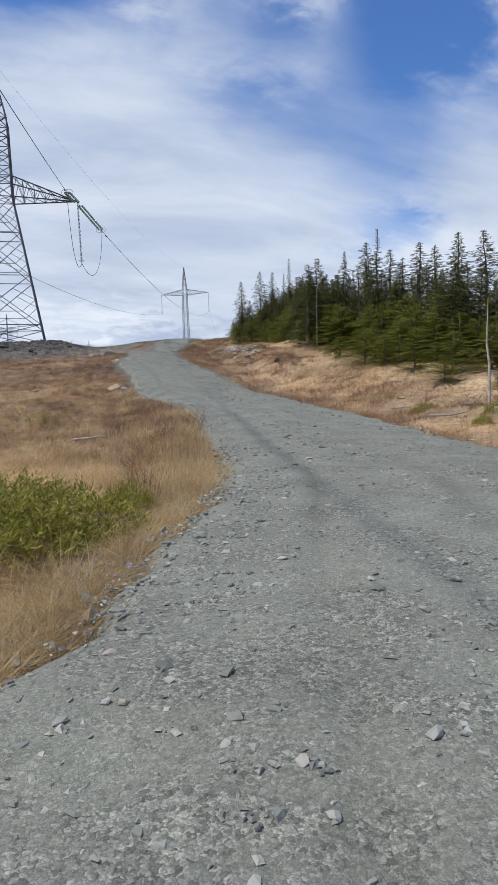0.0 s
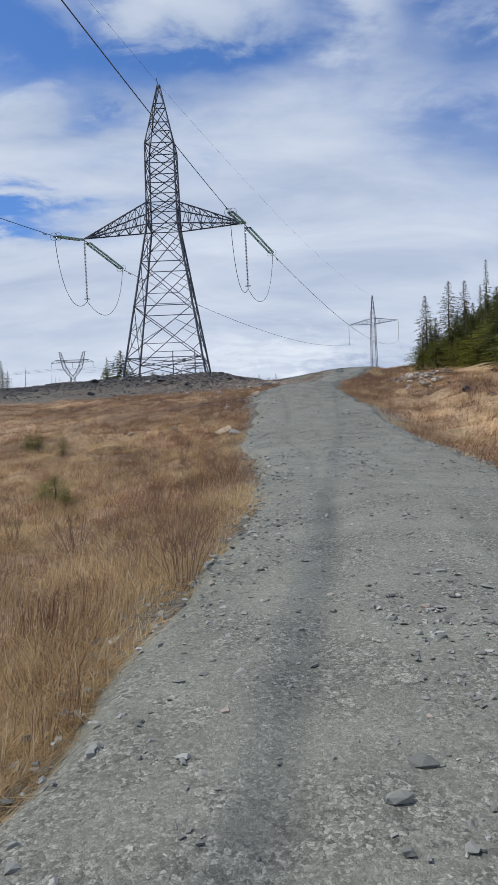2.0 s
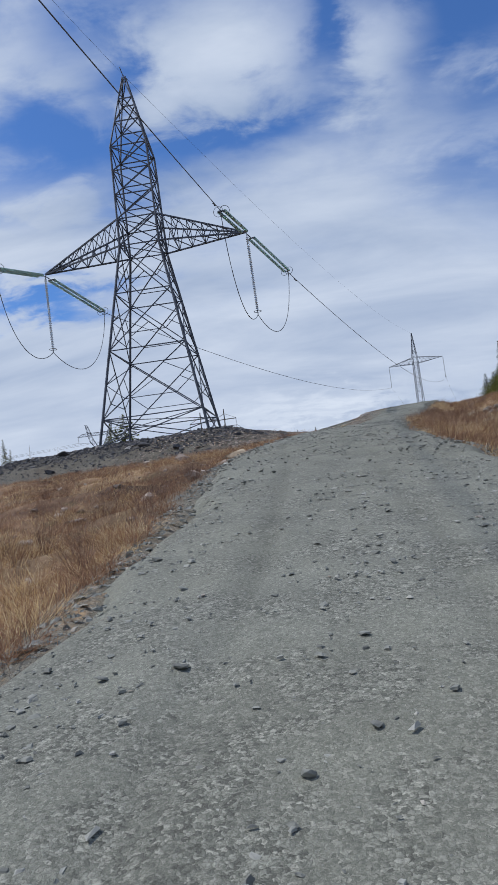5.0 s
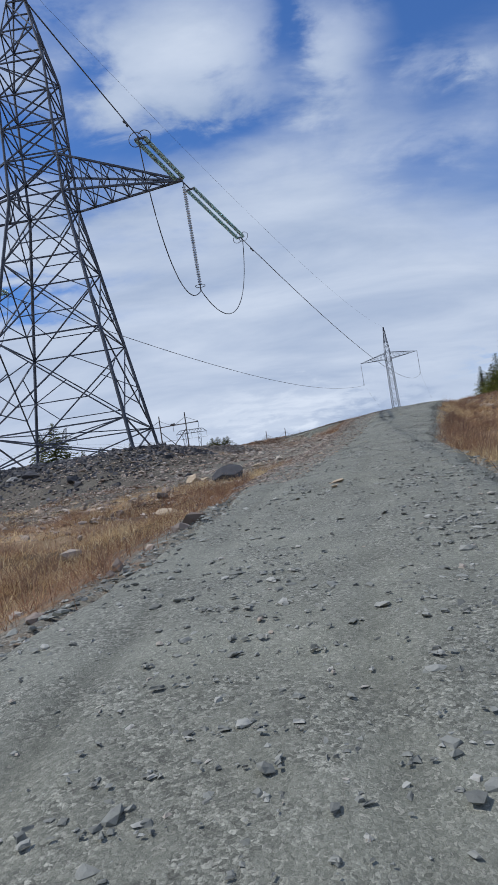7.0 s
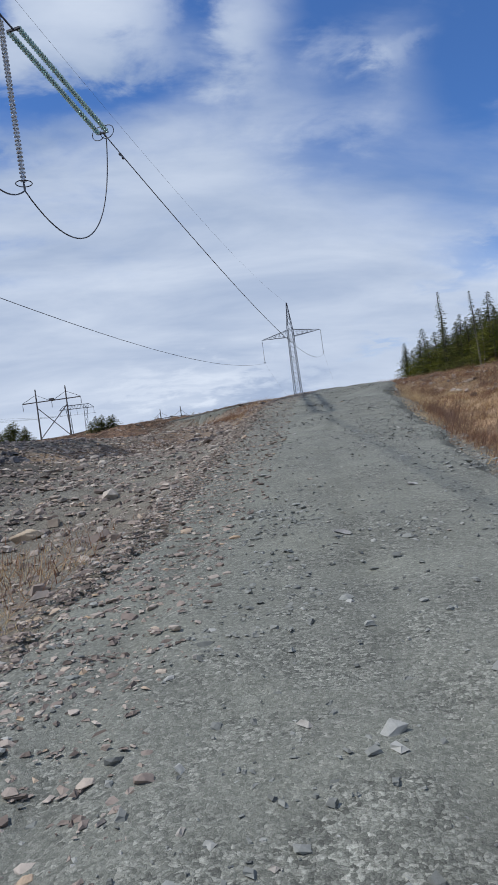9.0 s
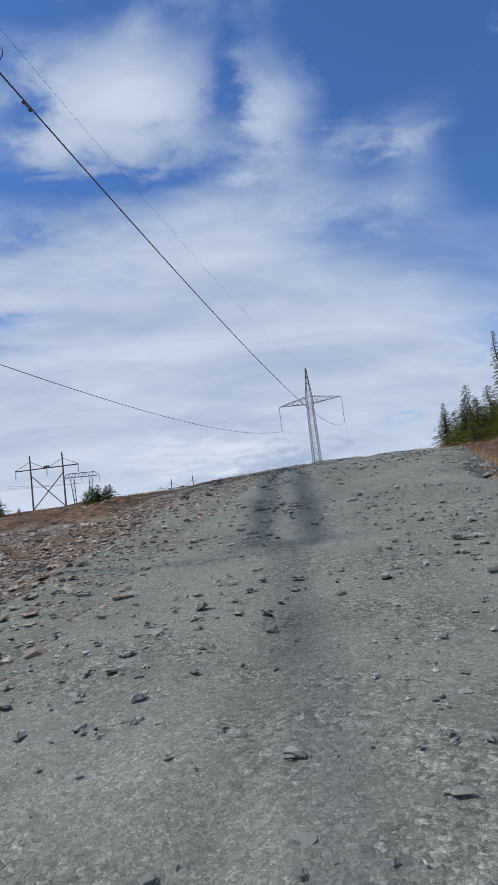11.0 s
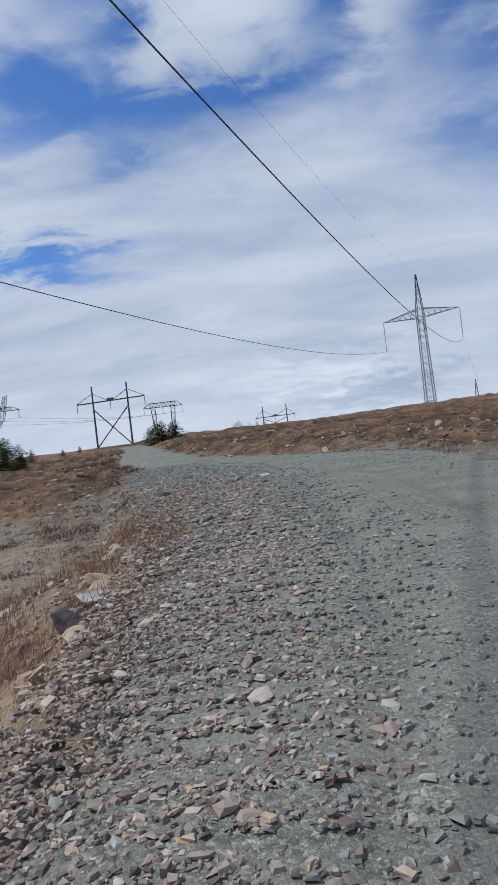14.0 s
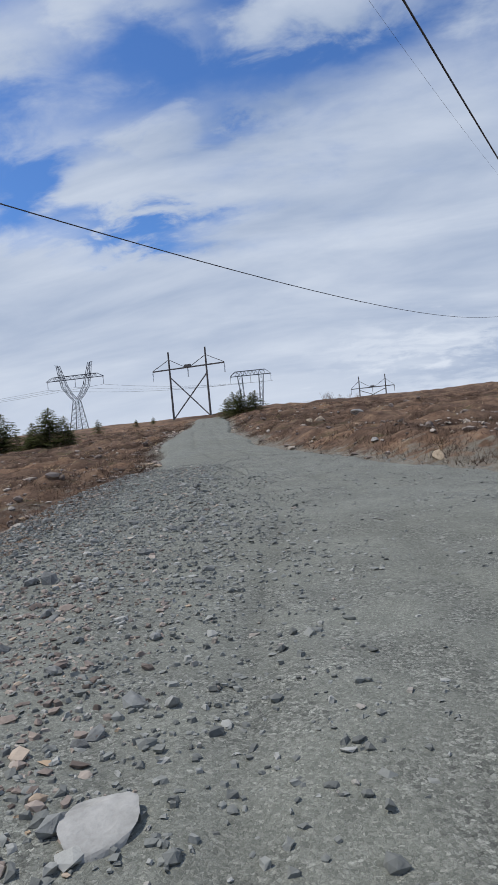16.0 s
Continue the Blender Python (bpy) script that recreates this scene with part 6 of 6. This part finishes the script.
# ---- grass and heath ----
def scatter_blades(name, x, y, tall, width, blades, spread, mat, label, lean=0.55, wind=(0.25, 0.1), bent=False):
    """Tufts of dry blades as one mesh. One tuft at each point, with its height."""
    n = len(x) * blades
    bx = np.repeat(x, blades) + rng.normal(0, spread, n)
    by = np.repeat(y, blades) + rng.normal(0, spread, n)
    bz = height_at(bx, by) - 0.03
    h = np.repeat(tall, blades) * rng.uniform(0.45, 1.1, n)
    a = rng.uniform(0, 6.283, n)
    lx, ly = np.cos(a) * lean * rng.uniform(0.2, 1.3, n) + wind[0], np.sin(a) * lean * rng.uniform(0.2, 1.3, n) + wind[1]
    own = np.repeat(rng.uniform(0, 6.283, len(x)), blades)      # each tuft is lodged its own way
    lx, ly = lx + np.cos(own) * 0.5 * lean, ly + np.sin(own) * 0.5 * lean
    face = rng.uniform(0, 6.283, n)
    w = width * rng.uniform(0.6, 1.3, n)
    sx, sy = np.cos(face) * w, np.sin(face) * w
    base = np.stack([bx, by, bz], 1)
    midp = base + np.stack([lx * h * 0.35, ly * h * 0.35, h * 0.62], 1)
    drop = np.clip(np.hypot(lx, ly), 0, 1.2)
    tip = base + np.stack([lx * h, ly * h, h * (1.0 - 0.35 * drop)], 1)
    s = np.stack([sx, sy, np.zeros(n)], 1)
    if bent:
        verts = np.stack([base - s, base + s, midp + s * 0.7, midp - s * 0.7, tip], 1).reshape(-1, 3)
        form = np.array([[0, 1, 2], [0, 2, 3], [3, 2, 4]])
    else:
        verts = np.stack([base - s, base + s, tip], 1).reshape(-1, 3)
        form = np.array([[0, 1, 2]])
    faces = (form[None] + (np.arange(n) * (form.max() + 1))[:, None, None]).reshape(-1, 3)
    return tagged(new(name, mesh_from(name, verts, faces, mat)), label, "grass", kind="stuff")


def clumped(n, y0, y1, side_sign, d0, d1, power, f, seed, sharp=1.5):
    """Points beside the road that gather in patches."""
    x, y = off_road(n, y0, y1, side_sign, d0, d1, power)
    keep = rng.uniform(0, 1, len(x)) < patch(x, y, f, seed) ** sharp * 1.2
    return x[keep], y[keep]


x, y = off_road(9000, -1, 34, -1, 0.3, 14, 1.5)
keep = rng.uniform(0, 1, len(x)) < 1.1 - 0.55 * step(14, 21, y) * patch(x, y, 0.55, 0.7)
x, y = x[keep], y[keep]
scatter_blades("dead_grass", x, y, 0.08 + 0.36 * patch(x, y, 1.4, 0.3) ** 2, 0.0045, 34, 0.14, STRAW, "long straw-coloured dead grass lodged on the bank", 1.5)
x, y = clumped(1500, 1, 34, -1, 0.6, 10, 1.2, 1.3, 1.1)
scatter_blades("dead_grass", x, y, rng.uniform(0.2, 0.48, len(x)), 0.0035, 14, 0.09, STRAW, "upright tufts of dead grass on the bank", 0.55, bent=True)
x, y = off_road(6200, 20, 66, -1, 0.9, 15, 1.4)
scatter_blades("dead_grass", x, y, 0.05 + 0.38 * patch(x, y, 0.9, 2.3) ** 2, 0.006, 18, 0.2, STRAW, "straw-coloured dead grass among the heath", 1.1)
x, y = clumped(10000, 22, 67, -1, 0.7, 18, 1.2, 0.55, 0.7)
scatter_blades("brown_heath", x, y, rng.uniform(0.12, 0.38, len(x)), 0.006, 20, 0.2, RUSSET, "knee-high reddish-brown heath plants", 0.8)
x, y = clumped(4200, 13, 40, -1, 0.5, 16, 1.3, 0.55, 0.7, 1.2)
scatter_blades("brown_heath", x, y, rng.uniform(0.12, 0.36, len(x)), 0.0035, 46, 0.13, RUSSET, "ankle-high reddish-brown heath among the grass", 0.9)
x, y = clumped(1700, 15, 46, -1, 0.4, 9, 1.4, 0.7, 0.9, 2.0)
scatter_blades("bare_twigs", x, y, rng.uniform(0.25, 0.6, len(x)), 0.0014, 16, 0.12, TWIG, "thicket of thin bare reddish twigs beside the track", 0.45, bent=True)
x, y = clumped(1500, 26, 100, 1, 0.3, 4.5, 1.2, 0.7, 2.1, 1.2)
scatter_blades("bare_twigs", x, y, rng.uniform(0.3, 0.7, len(x)), 0.002, 16, 0.14, TWIG, "thicket of thin bare reddish twigs below the wood", 0.45, bent=True)
x, y = off_road(11000, 8, 108, 1, 0.3, 8, 1.1)
scatter_blades("dead_grass", x, y, 0.05 + 0.42 * patch(x, y, 0.9, 3.1) ** 2, 0.006, 18, 0.2, STRAW, "golden dead grass on the bank below the wood", 1.1)
x, y = clumped(11000, 14, 110, 1, 0.2, 7, 1.0, 0.6, 1.9)
scatter_blades("brown_heath", x, y, rng.uniform(0.15, 0.5, len(x)), 0.007, 18, 0.2, RUSSET, "knee-high reddish-brown heath plants", 0.7)
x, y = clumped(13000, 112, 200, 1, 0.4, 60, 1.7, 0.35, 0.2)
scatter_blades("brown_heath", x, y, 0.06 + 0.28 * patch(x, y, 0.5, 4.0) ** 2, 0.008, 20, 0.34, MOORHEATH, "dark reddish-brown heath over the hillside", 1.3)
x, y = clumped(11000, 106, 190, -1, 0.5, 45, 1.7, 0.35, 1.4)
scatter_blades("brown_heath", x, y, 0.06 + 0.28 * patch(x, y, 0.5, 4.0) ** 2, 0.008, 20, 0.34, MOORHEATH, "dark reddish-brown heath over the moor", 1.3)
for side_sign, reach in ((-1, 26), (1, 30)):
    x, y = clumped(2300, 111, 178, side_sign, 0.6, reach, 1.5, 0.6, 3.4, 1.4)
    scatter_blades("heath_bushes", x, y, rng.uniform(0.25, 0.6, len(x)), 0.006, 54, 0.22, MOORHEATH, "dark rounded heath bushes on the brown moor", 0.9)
x, y = clumped(3500, 108, 190, -1, 1, 35, 1.3, 0.5, 2.2, 2.5)
scatter_blades("dead_grass", x, y, rng.uniform(0.12, 0.34, len(x)), 0.008, 14, 0.22, STRAW, "pale dead grass tufts on the moor", 1.2)
x, y = clumped(3000, 112, 190, 1, 1, 45, 1.3, 0.5, 2.7, 2.5)
scatter_blades("dead_grass", x, y, rng.uniform(0.12, 0.34, len(x)), 0.008, 14, 0.22, STRAW, "pale dead grass tufts on the moor", 1.2)
x, y = rng.uniform(-62, -12, 5200), rng.uniform(34, 62, 5200)
keep = (rng.uniform(0, 1, len(x)) < patch(x, y, 0.4, 3.3)) & (x < road_x(y) - 12)
x, y = x[keep], y[keep]
scatter_blades("brown_heath", x, y, rng.uniform(0.15, 0.4, len(x)), 0.012, 16, 0.35, RUSSET, "reddish-brown heath below the pad", 1.0)
x, y = rng.uniform(-62, -12, 3600), rng.uniform(34, 60, 3600)
keep = (rng.uniform(0, 1, len(x)) < patch(x, y, 0.5, 1.3)) & (x < road_x(y) - 12)
x, y = x[keep], y[keep]
scatter_blades("dead_grass", x, y, rng.uniform(0.15, 0.35, len(x)), 0.012, 14, 0.3, STRAW, "pale dead grass below the pad", 1.1)
x, y = off_road(2400, 3, 16, -1, 0.05, 4.5, 1.2)
scatter_blades("dead_grass", x, y, rng.uniform(0.1, 0.34, len(x)), 0.003, 44, 0.13, STRAW, "golden dead grass lodged down to the track's edge", 1.6)
for side_sign, n, y0, y1, mat, label in ((-1, 300, 3, 40, STRAW, "pale tussocks of lodged dead grass"), (-1, 240, 13, 60, RUSSET, "reddish tussocks of dead heath"),
                                         (1, 260, 12, 100, STRAW, "golden tussocks of lodged grass below the wood"), (1, 220, 12, 100, RUSSET, "reddish tussocks of heath below the wood")):
    x, y = off_road(n, y0, y1, side_sign, 0.5, 9.0, 1.3)
    scatter_blades("grass_tussocks", x, y, rng.uniform(0.25, 0.55, len(x)), 0.004, 130, 0.13, mat, label, 1.5, (0.1, 0.05))
x, y = off_road(80, 13, 27, -1, 0.25, 1.5)
scatter_blades("tall_grass", x, y, rng.uniform(0.25, 0.55, len(x)), 0.0022, 26, 0.10, RUSSET, "tall reddish dead grass standing along the track's edge", 0.28, bent=True)
x, y = off_road(150, 10, 19, -1, 0.3, 2.2)
scatter_blades("tall_grass", x, y, rng.uniform(0.25, 0.5, len(x)), 0.0022, 30, 0.10, STRAW, "tall straw-coloured grass standing along the track's edge", 0.3, bent=True)
cx = np.array([-19.3, -18.2, -18.0, -13.2, -14.0, -12.6, -15.6, -17.2, -14.9, -15.4, -16.8, -17.3, -16.4, -13.0, -11.8])
cyy = np.array([101.2, 98.4, 102.4, 63.9, 62.6, 60.5, 62.0, 63.0, 92.3, 93.0, 98.2, 98.8, 101.6, 56.6, 53.0])
x, y = np.repeat(cx[3:], 20) + rng.normal(0, 0.7, 20 * 12), np.repeat(cyy[3:], 20) + rng.normal(0, 0.9, 20 * 12)
scatter_blades("dead_grass", x, y, rng.uniform(0.2, 0.42, len(x)), 0.004, 44, 0.14, STRAW, "golden tufts of dead grass among the rubble", 0.7)
x, y = np.repeat(cx[[0, 1, 2, 8, 9, 10, 11, 12]], 26) + rng.normal(-0.6, 0.8, 26 * 8), np.repeat(cyy[[0, 1, 2, 8, 9, 10, 11, 12]], 26) + rng.normal(0.5, 0.8, 26 * 8)
scatter_blades("brown_heath", x, y, rng.uniform(0.25, 0.55, len(x)), 0.0045, 60, 0.16, RUSSET, "russet tufts among the rubble", 0.6)
for ob in [*SPRUCE, *SPIRE, *FIRS, *BUSH, *MAT, *SNAG, *SHRUBS]:
    if ob.name not in used:                    # models that no place asked for
        for o in (*ob.children_recursive, ob):
            bpy.data.objects.remove(o)
